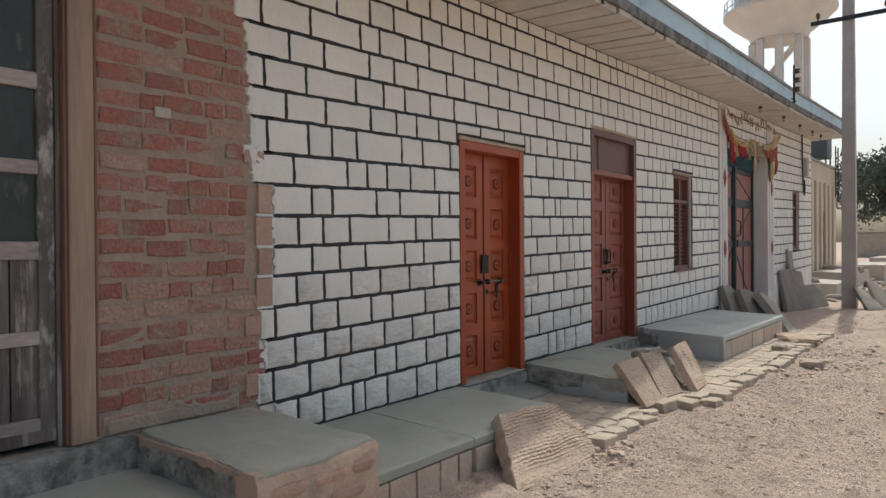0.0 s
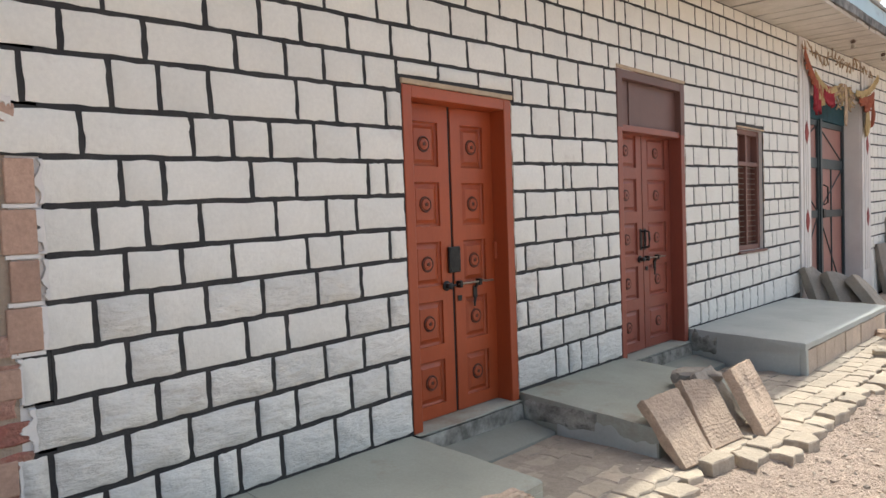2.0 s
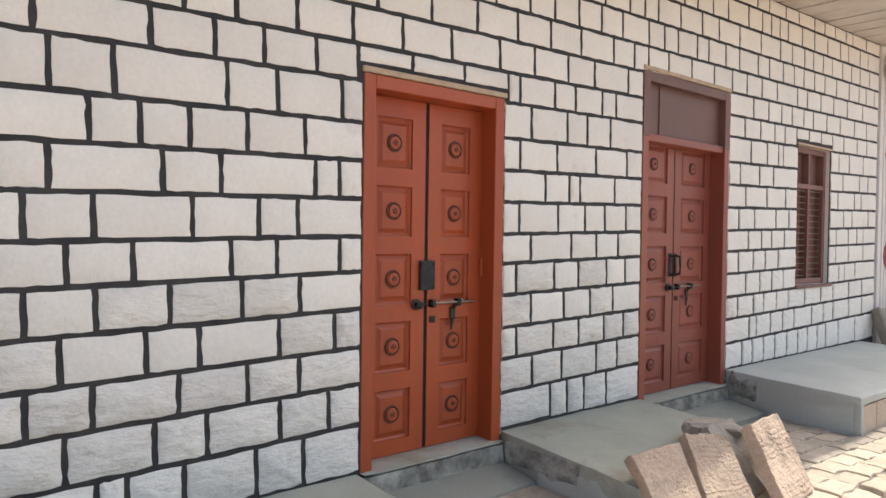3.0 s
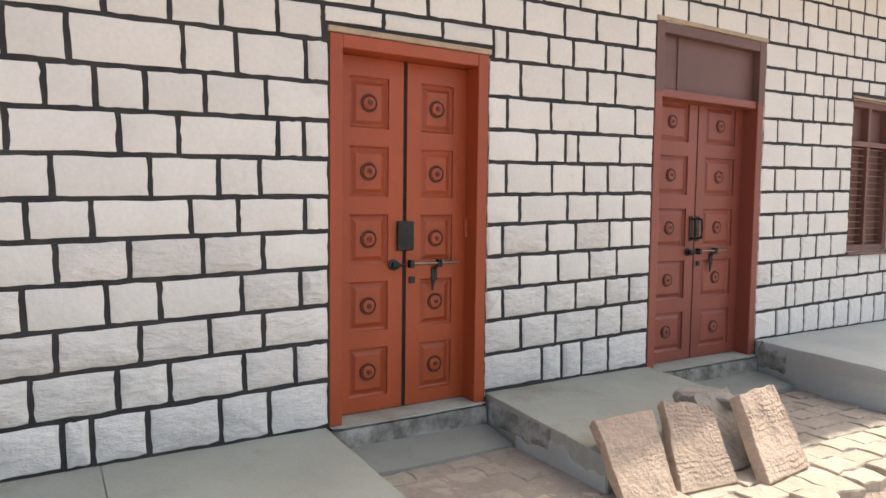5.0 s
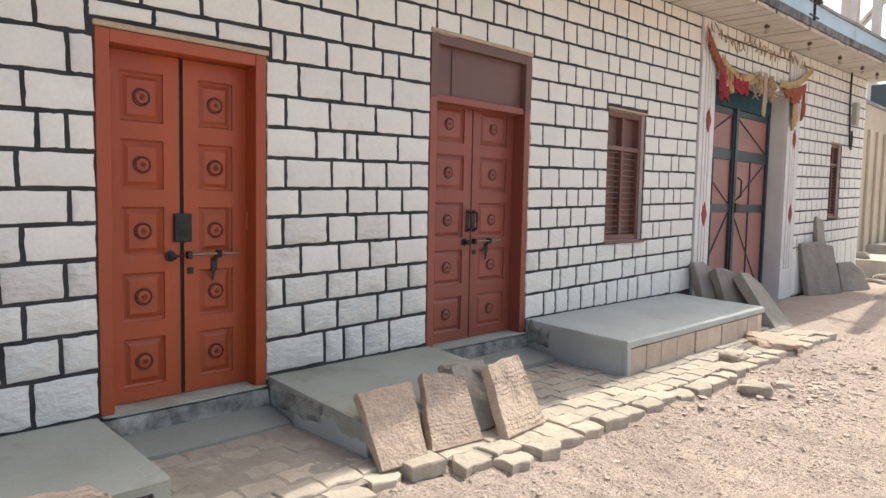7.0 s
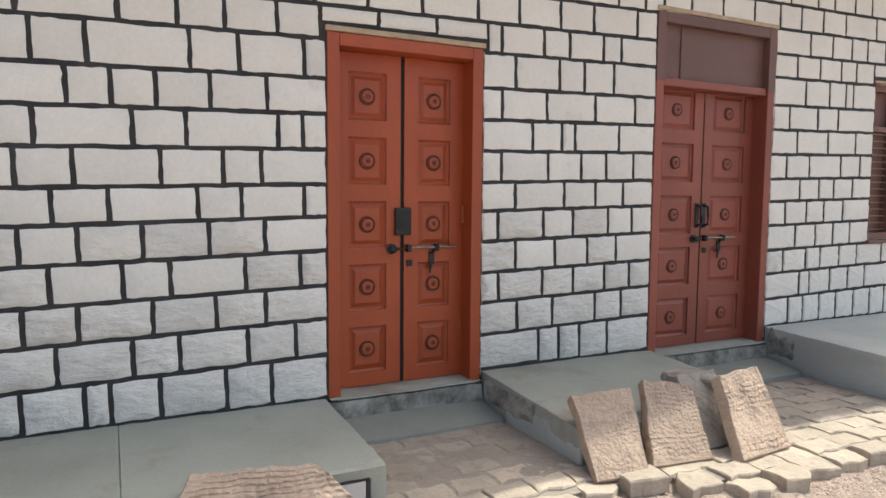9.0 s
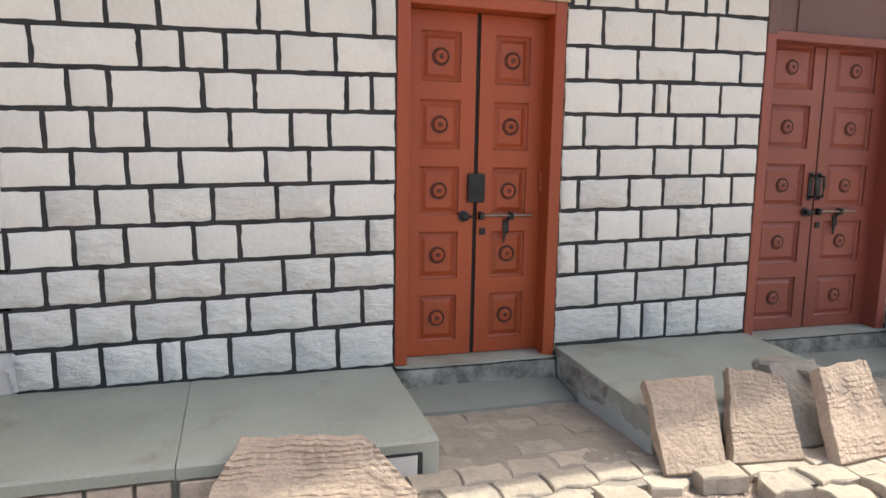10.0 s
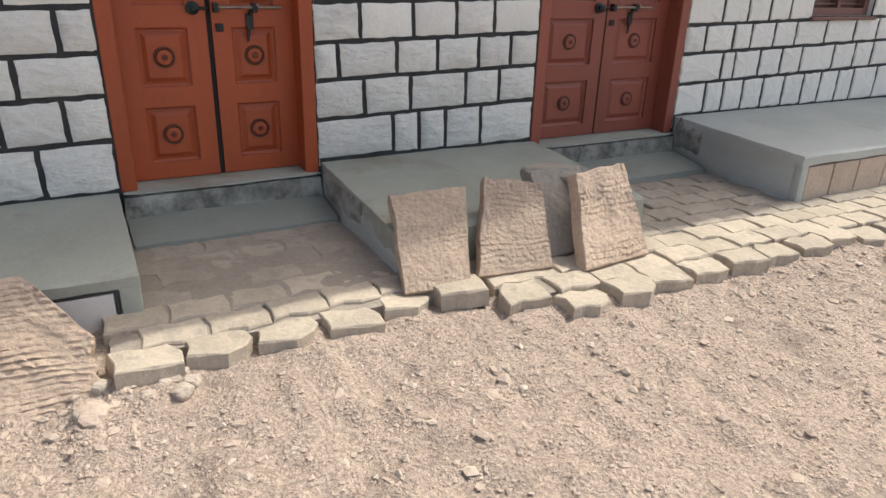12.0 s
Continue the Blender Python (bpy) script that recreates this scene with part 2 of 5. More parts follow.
def tube(bm, points, r, sides=6):
    """One unbroken bent rod through the points."""
    pts = [Vector(p) for p in points]
    rings = []
    for i, p in enumerate(pts):
        d = (pts[min(i + 1, len(pts) - 1)] - pts[max(i - 1, 0)]).normalized()
        side = d.cross(Vector((0.31, 0.17, 0.93))).normalized()
        up = d.cross(side)
        rings.append([bm.verts.new(p + (side * math.cos(math.tau * k / sides) + up * math.sin(math.tau * k / sides)) * r) for k in range(sides)])
    for a, b in zip(rings[:-1], rings[1:]):
        for k in range(sides):
            bm.faces.new((a[k], a[(k + 1) % sides], b[(k + 1) % sides], b[k]))
    bm.faces.new(rings[0]), bm.faces.new(rings[-1])
    return bm


def lathe(bm, centre, profile, sides=24, axis="Z"):
    """profile: (radius, height) rows, turned round an axis through centre."""
    rings = []
    for r, h in profile:
        ring = []
        for i in range(sides):
            a = math.tau * i / sides
            p = (r * math.cos(a), r * math.sin(a), h) if axis == "Z" else (h, r * math.cos(a), r * math.sin(a))
            ring.append(bm.verts.new(Vector(centre) + Vector(p)))
        rings.append(ring)
    for a, b in zip(rings[:-1], rings[1:]):
        for i in range(sides):
            j = (i + 1) % sides
            bm.faces.new((a[i], a[j], b[j], b[i]))
    bm.faces.new(rings[0])
    bm.faces.new(rings[-1])
    return bm


def empty(name, label, category, at=(0, 0, 0), group="", kind=""):
    ob = new(name)
    ob.empty_display_size = 0.1
    ob.location = at
    return tagged(ob, label, category, group, kind)


def rough_box(bm, x0, x1, y0, y1, z0, z1, n=(6, 10, 4), amp=0.006, seed=0, top=None):
    """A block of cast cement: gridded, with softly uneven faces and edges; top(x, y) may give its upper side's height."""
    nx, ny, nz = n
    key = {}

    def vert(i, j, k):
        if (i, j, k) not in key:
            x, y, z = x0 + (x1 - x0) * i / nx, y0 + (y1 - y0) * j / ny, z0 + (z1 - z0) * k / nz
            if top:
                z = z0 + (top(x, y) - z0) * k / nz
            d = noise.noise_vector(Vector((x * 3 + seed, y * 3, z * 5))) * amp + noise.noise_vector(Vector((x * 14 + seed, y * 14, z * 14))) * amp * 0.5
            edge = (i in (0, nx)) + (j in (0, ny)) + (k in (0, nz))
            pull = 0.006 * (edge - 1) if edge > 1 else 0
            c = Vector(((x0 + x1) / 2 - x, (y0 + y1) / 2 - y, (z0 + z1) / 2 - z))
            key[(i, j, k)] = bm.verts.new(Vector((x, y, z)) + d + Vector([math.copysign(pull, t) for t in c]) * (1 if edge > 1 else 0))
        return key[(i, j, k)]

    for a in range(nx):
        for b in range(ny):
            for k in (0, nz):
                bm.faces.new((vert(a, b, k), vert(a + 1, b, k), vert(a + 1, b + 1, k), vert(a, b + 1, k)))
    for a in range(nx):
        for k in range(nz):
            for b in (0, ny):
                bm.faces.new((vert(a, b, k), vert(a + 1, b, k), vert(a + 1, b, k + 1), vert(a, b, k + 1)))
    for b in range(ny):
        for k in range(nz):
            for a in (0, nx):
                bm.faces.new((vert(a, b, k), vert(a, b + 1, k), vert(a, b + 1, k + 1), vert(a, b, k + 1)))
    return bm


# ---- ground: one sheet from the doorstep to the horizon ----
def ground_height(x, y):
    near = max(0.0, 1.0 - max(0.0, abs(x - 3.5) - 4.0) / 6.0) * max(0.0, 1.0 - max(0.0, abs(y - 8) - 14.0) / 10.0)
    p = Vector((x, y, 0.0))
    h = 0.026 * noise.noise(p * 0.9) + 0.018 * noise.noise(p * 3.1) + 0.020 * noise.noise(p * 6.3) + 0.018 * noise.noise(p * 13.0)
    h += 0.05 * max(0.0, (x - 3.0) / 8.0) if x > 3 else 0.0
    h += 0.022 * max(0.0, min(1.0, (1.95 - x) / 0.3)) * (1.0 if 4.5 < y < 12 else 0.0)
    return near * h - 0.005


def spaced(a, b, step, far):
    vals, v, s = [], b, step
    while v < far:
        s *= 1.35
        v += s
        vals.append(v)
    lo, v, s = [], a, step
    while v > -far:
        s *= 1.35
        v -= s
        lo.append(v)
    n = int((b - a) / step)
    return lo[::-1] + [a + (b - a) * i / n for i in range(n + 1)] + vals


bm = bmesh.new()
gx, gy = spaced(1.0, 4.8, 0.03, 2500), spaced(2.5, 12.0, 0.03, 2500)
grid = [[bm.verts.new((x, y, ground_height(x, y))) for y in gy] for x in gx]
for i in range(len(gx) - 1):
    for j in range(len(gy) - 1):
        bm.faces.new((grid[i][j], grid[i + 1][j], grid[i + 1][j + 1], grid[i][j + 1]))
ground = tagged(finish("ground", bm, "soil", None, True), "dusty tan soil street with trodden lumps", "ground", kind="structure")

# ---- the house shell ----
SLOPE = 0.026
HOUSE_END, BRICK_END = 19.6, 2.72
D1 = (4.80, 5.83, 0.27, 2.42)
D2 = (7.29, 8.56, 0.285, 2.85)
W1 = (9.91, 10.69, 1.11, 2.53)
GATE = (12.45, 15.15, 0.0, 3.30)
W2 = (17.5, 18.15, 1.35, 2.72)
OLD = (0.35, 1.70, 0.50, 2.95)


def soffit_z(y):
    return 3.74 + 0.03 * (y - 6)


def eave(y):
    """How far the roof edge draws in towards the wall along the street."""
    return max(-0.10, min(0.08, 0.02 * (9.6 - y)))


def droop(y):
    """How far the roof edge hangs below the slabs' bed at the wall."""
    return max(-0.085, min(-0.012, -0.085 + 0.0068 * (y - 7.6)))


def wall_slabs(bm, x0, x1, ya, yb, openings, top):
    """A wall along y with real openings: strips between the openings, and pieces under and over each."""
    y = ya
    for o0, o1, z0, z1 in openings:
        slope_box(bm, x0, x1, y, o0, -0.1, top)
        if z0 > 0:
            box(bm, x0, x1, o0, o1, -0.1, z0)
        slope_box(bm, x0, x1, o0, o1, z1, top)
        y = o1
    slope_box(bm, x0, x1, y, yb, -0.1, top)


def slope_box(bm, x0, x1, y0, y1, z0, top):
    v = [bm.verts.new(p) for p in ((x0, y0, z0), (x1, y0, z0), (x1, y1, z0), (x0, y1, z0), (x0, y0, top(y0)), (x1, y0, top(y0)), (x1, y1, top(y1)), (x0, y1, top(y1)))]
    for f in ((0, 3, 2, 1), (4, 5, 6, 7), (0, 1, 5, 4), (1, 2, 6, 5), (2, 3, 7, 6), (3, 0, 4, 7)):
        bm.faces.new([v[i] for i in f])


OPENINGS = [D1, D2, W1, GATE, W2]
bm = bmesh.new()
wall_slabs(bm, -0.36, -0.014, BRICK_END, HOUSE_END, OPENINGS, lambda y: soffit_z(y))
wall_front = tagged(finish("wall_front", bm, "plaster"), "white limewashed stone block wall with black painted joints", "wall", kind="structure")
bm = bmesh.new()
wall_slabs(bm, -0.0135, -0.004, 2.84, 12.0, OPENINGS[:3], lambda y: soffit_z(y) - 0.004)
slope_box(bm, -0.0135, -0.004, 12.45, 15.15, 3.42, lambda y: soffit_z(y) - 0.004)
wall_slabs(bm, -0.0135, -0.004, 15.72, HOUSE_END - 0.01, OPENINGS[4:], lambda y: soffit_z(y) - 0.004)
part("painted_joints", bm, "joint", wall_front, "black painted mortar joints")
bm = bmesh.new()
wall_slabs(bm, -0.36, -0.012, -6.0, BRICK_END, [OLD], lambda y: soffit_z(BRICK_END) + 0.2)
wall_brick = tagged(finish("wall_brick", bm, "mortar"), "weathered red brick wall with thick mud mortar", "wall", kind="structure")
bm = bmesh.new()
box(bm, -5.2, -4.9, -6.0, HOUSE_END, -0.1, 3.6)
tagged(finish("wall_back", bm, "inside"), "plain plastered back wall of the house", "wall", kind="structure")
for k, yy in enumerate((-6.0, BRICK_END - 0.3, 6.5, 9.2, 12.2, 16.0, HOUSE_END - 0.3)):
    bm = bmesh.new()
    box(bm, -4.9, -0.36, yy, yy + 0.25, -0.1, 3.55)
    tagged(finish("wall_cross_%d" % (k + 1), bm, "plaster" if k == 6 else "inside"), "plain plastered cross wall of the house", "wall", kind="structure")
bm = bmesh.new()
slope_box(bm, -5.2, -0.37, -6.0, HOUSE_END, 3.62, lambda y: soffit_z(y) + 0.12)
tagged(finish("roof", bm, "roof_top"), "flat grey cement roof", "roof", kind="structure")

# roof overhang of long stone slabs, their joints open
bm = bmesh.new()
random.seed(4)
y = -6.0
while y < HOUSE_END + 0.3:
    w = random.uniform(0.28, 0.38)
    z = soffit_z(y) + random.uniform(-0.004, 0.004)
    z2 = z + SLOPE * w
    x1 = 0.815 + eave(y) + random.uniform(-0.012, 0.012)
    skew = -0.21
    d = droop(y)
    pts = [(-0.36, y, z - d * 0.4), (x1, y + skew, z + d), (x1, y + w - 0.034 + skew, z2 + d), (-0.36, y + w - 0.034, z2 - d * 0.4)]
    lo = [bm.verts.new(p) for p in pts]
    hi = [bm.verts.new((p[0], p[1], p[2] + 0.07)) for p in pts]
    bm.faces.new(lo), bm.faces.new(hi)
    for i in range(4):
        bm.faces.new((lo[i], lo[(i + 1) % 4], hi[(i + 1) % 4], hi[i]))
    y += w
ceiling = tagged(finish("ceiling", bm, "soffit"), "overhang of long beige sandstone slabs with open joints", "ceiling", kind="structure")


def along(name, x0, x1, dz0, dz1, ya, yb, mat, label):
    bm = bmesh.new()
    n = 40
    rows = []
    for i in range(n + 1):
        y = ya + (yb - ya) * i / n
        j = noise.noise(Vector((y * 2.0, x0 * 9, 0))) * 0.008
        z = soffit_z(y)
        j += eave(y)
        xi = x0 + (eave(y) if x0 > 0 else 0)
        k = j - eave(y) + droop(y)
        inner = droop(y) if x0 > 0 else -0.4 * droop(y)
        rows.append([bm.verts.new(p) for p in ((xi, y, z + dz0 + inner), (x1 + j, y, z + dz0 + k), (x1 + j, y, z + dz1 + k), (xi, y, z + dz1 + inner))])
    for a, b in zip(rows[:-1], rows[1:]):
        for i in range(4):
            bm.faces.new((a[i], a[(i + 1) % 4], b[(i + 1) % 4], b[i]))
    bm.faces.new(rows[0]), bm.faces.new(rows[-1])
    return tagged(finish(name, bm, mat), label, "trim", kind="structure")


along("trim", -0.36, 0.80, 0.014, 0.10, -6, HOUSE_END + 0.2, "joint", "dark bedding over the roof slabs")
along("trim", 0.70, 0.845, 0.05, 0.155, -6, HOUSE_END + 0.25, "slab_edge", "blackened flaking edge of the roof slabs")
along("trim", 0.55, 0.80, 0.155, 0.40, -6, HOUSE_END + 0.2, "blue", "pale blue painted roof parapet")
along("trim", 0.50, 0.83, 0.40, 0.44, -6, HOUSE_END + 0.2, "roof_top", "grey cement coping on the parapet")

# ---- plinths and steps of cement ----
def cast(bm, profile, y0, y1, seed, amp=0.006, cell=0.06):
    """A cast cement body: an x-z profile drawn along y, softly uneven, its corners worn round."""
    outline = []
    for (xa, za), (xb, zb) in zip(profile, profile[1:] + profile[:1]):
        n = max(2, int(math.hypot(xb - xa, zb - za) / cell))
        outline += [(xa + (xb - xa) * i / n, za + (zb - za) * i / n) for i in range(n)]
    cx, cz = sum(p[0] for p in profile) / len(profile), sum(p[1] for p in profile) / len(profile)
    ny = max(4, int((y1 - y0) / cell))
    stations = [(y0, 0.006), (y0 + 0.003, 0.002)] + [(y0 + (y1 - y0) * i / ny, 0.0) for i in range(1, ny)] + [(y1 - 0.003, 0.002), (y1, 0.006)]
    rings = []
    for y, worn in stations:
        ring = []
        for x, z in outline:
            p = Vector((x + math.copysign(worn, cx - x), y, z + math.copysign(worn, cz - z)))
            d = noise.noise_vector(Vector((x * 3 + seed, y * 3, z * 5))) * amp + noise.noise_vector(Vector((x * 15 + seed, y * 15, z * 15))) * amp * 0.6
            ring.append(bm.verts.new(p + Vector((d.x, d.y * 0.5, d.z))))
        rings.append(ring)
    k = len(outline)
    for p, q in zip(rings[:-1], rings[1:]):
        for i in range(k):
            bm.faces.new((p[i], p[(i + 1) % k], q[(i + 1) % k], q[i]))
    bm.faces.new(rings[0]), bm.faces.new(rings[-1])
    return bm


def plinth(name, label, x1, y0, y1, z_wall, z_front, seed=0, facing=False, band=0.06, mat="cement"):
    base = empty(name, label, "plinth", (x1 / 2, (y0 + y1) / 2, 0), kind="structure")
    inv = Matrix.Translation((-x1 / 2, -(y0 + y1) / 2, 0))
    if facing:
        profile = [(-0.01, -0.12), (x1 - 0.05, -0.12), (x1 - 0.05, z_front - band), (x1, z_front - band), (x1 + 0.002, z_front - 0.012), (x1 - 0.012, z_front), (-0.01, z_wall)]
    else:
        profile = [(-0.01, -0.12), (x1 + 0.03, -0.12), (x1 + 0.004, z_front - 0.016), (x1 - 0.016, z_front), (-0.01, z_wall)]
    bm = cast(bmesh.new(), profile, y0, y1, seed)
    bm.transform(inv)
    part("cement_body", bm, mat, base, "trowelled grey cement", True)
    return base, inv


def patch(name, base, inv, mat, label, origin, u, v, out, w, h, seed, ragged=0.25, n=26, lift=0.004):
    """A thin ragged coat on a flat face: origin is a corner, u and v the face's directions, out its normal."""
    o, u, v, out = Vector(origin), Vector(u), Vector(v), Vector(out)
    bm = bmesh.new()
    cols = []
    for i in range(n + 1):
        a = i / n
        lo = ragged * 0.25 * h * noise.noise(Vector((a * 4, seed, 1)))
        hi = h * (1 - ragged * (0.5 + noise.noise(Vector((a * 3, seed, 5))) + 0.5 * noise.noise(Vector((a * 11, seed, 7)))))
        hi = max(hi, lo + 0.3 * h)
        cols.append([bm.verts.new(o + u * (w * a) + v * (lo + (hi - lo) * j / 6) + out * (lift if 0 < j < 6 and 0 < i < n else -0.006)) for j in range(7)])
    for p, q in zip(cols[:-1], cols[1:]):
        for j in range(6):
            bm.faces.new((p[j], q[j], q[j + 1], p[j + 1]))
    bm.transform(inv)
    return part(name, bm, mat, base, label, True)


pl1, inv1 = plinth("plinth", "long low grey cement plinth faced with sandstone blocks", 0.985, 3.668, 4.785, 0.268, 0.243, 1, True)
pl1b, inv1b = plinth("plinth", "long low grey cement plinth beside the brick block", 0.98, 2.62, 3.667, 0.268, 0.243, 4, True)
pl2, inv2 = plinth("plinth", "low grey cement plinth with patchy rendered sides", 1.06, 5.85, 7.32, 0.325, 0.262, 7)
pl3, inv3 = plinth("plinth", "raised pale grey cement plinth faced with stone blocks", 1.085, 8.59, 11.62, 0.405, 0.368, 13, True, 0.065, "pale_cement")
patch("render_coat", pl2, inv2, "pale_cement", "pale patchy lime render", (0.30, 5.848, -0.02), (1, 0, 0), (0, 0, 1), (0, -1, 0), 0.77, 0.255, 3, 0.32)
patch("damp_band", pl2, inv2, "stained", "dark stained band under the edge", (0.02, 5.846, 0.135), (1, 0, 0), (0, 0, 1), (0, -1, 0), 0.62, 0.165, 9, 0.30)
patch("damp_band", pl3, inv3, "stained", "dark stained patch in the corner", (0.02, 8.586, 0.18), (1, 0, 0), (0, 0, 1), (0, -1, 0), 0.26, 0.22, 12, 0.45)
random.seed(12)
# facing blocks on the street side of the plinths
def facing(base, inv, x, y0, y1, z1, lo, hi):
    y = y0
    while y < y1 - 0.05:
        w = min(random.uniform(lo, hi), y1 - y)
        if y1 - y - w < 0.1:
            w = y1 - y
        bm = bmesh.new()
        box(bm, x - 0.06, x + random.uniform(0.0, 0.01), y + 0.008, y + w - 0.008, -0.1, z1 - 0.012, 0.006)
        bm.transform(inv)
        part("facing_block", bm, "facing", base)
        y += w


facing(pl1, inv1, 0.980, 3.675, 4.40, 0.180, 0.20, 0.30)
facing(pl1b, inv1b, 0.967, 2.68, 3.655, 0.180, 0.17, 0.26)
facing(pl3, inv3, 1.072, 8.66, 11.58, 0.300, 0.26, 0.40)
for base, inv, x, ya, yb, z in ((pl1, inv1, 0.985, 4.705, 4.783, 0.184), (pl3, inv3, 1.085, 8.592, 8.655, 0.304)):
    bm = cast(bmesh.new(), [(x - 0.08, -0.1), (x + 0.012, -0.1), (x + 0.002, z), (x - 0.08, z)], ya, yb, 3, 0.004, 0.03)
    bm.transform(inv)
    part("corner_render", bm, "cement" if base == pl1 else "pale_cement", base, "cement rendered corner", True)
bm = boxes((0.90, 0.984, 4.408, 4.686, -0.1, 0.171, 0.006))
bm.transform(inv1)
part("facing_block", bm, "plaster", pl1, "limewashed end block")
# black painted joint round the end block of the long plinth
for y0, y1, z0, z1 in ((4.30, 4.703, 0.172, 0.186), (4.687, 4.703, -0.05, 0.171)):
    bm = boxes((0.93, 0.986, y0, y1, z0, z1, 0.003))
    bm.transform(inv1)
    part("painted_joint", bm, "joint", pl1, "black painted joint")


def step(label, y0, y1, sill_z, tread_x, tread_z, seed):
    base = empty("step", label, "doorstep", (0.15, (y0 + y1) / 2, 0), kind="structure")
    inv = Matrix.Translation((-0.15, -(y0 + y1) / 2, 0))
    bm = bmesh.new()
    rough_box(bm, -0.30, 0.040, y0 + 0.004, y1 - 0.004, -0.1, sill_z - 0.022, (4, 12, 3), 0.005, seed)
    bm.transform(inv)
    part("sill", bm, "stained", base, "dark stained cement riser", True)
    bm = bmesh.new()
    rough_box(bm, -0.30, 0.046, y0 + 0.004, y1 - 0.004, sill_z - 0.022, sill_z, (4, 12, 1), 0.004, seed)
    bm.transform(inv)
    part("sill_top", bm, "cement", base, "cement door sill", True)
    bm = bmesh.new()
    rough_box(bm, 0.03, tread_x, y0 + 0.008, y1 - 0.008, -0.1, tread_z, (8, 14, 3), 0.006, seed + 3, lambda x, y: tread_z + 0.055 * (tread_x - x) / tread_x)
    bm.transform(inv)
    part("tread", bm, "recess_cement", base, "low cement tread darkened for recess shade", True)


step("cement doorstep under the orange-brown door", 4.79, 5.85, 0.277, 0.33, 0.10, 21)
step("cement doorstep under the red-brown door", 7.325, 8.595, 0.291, 0.38, 0.11, 27)

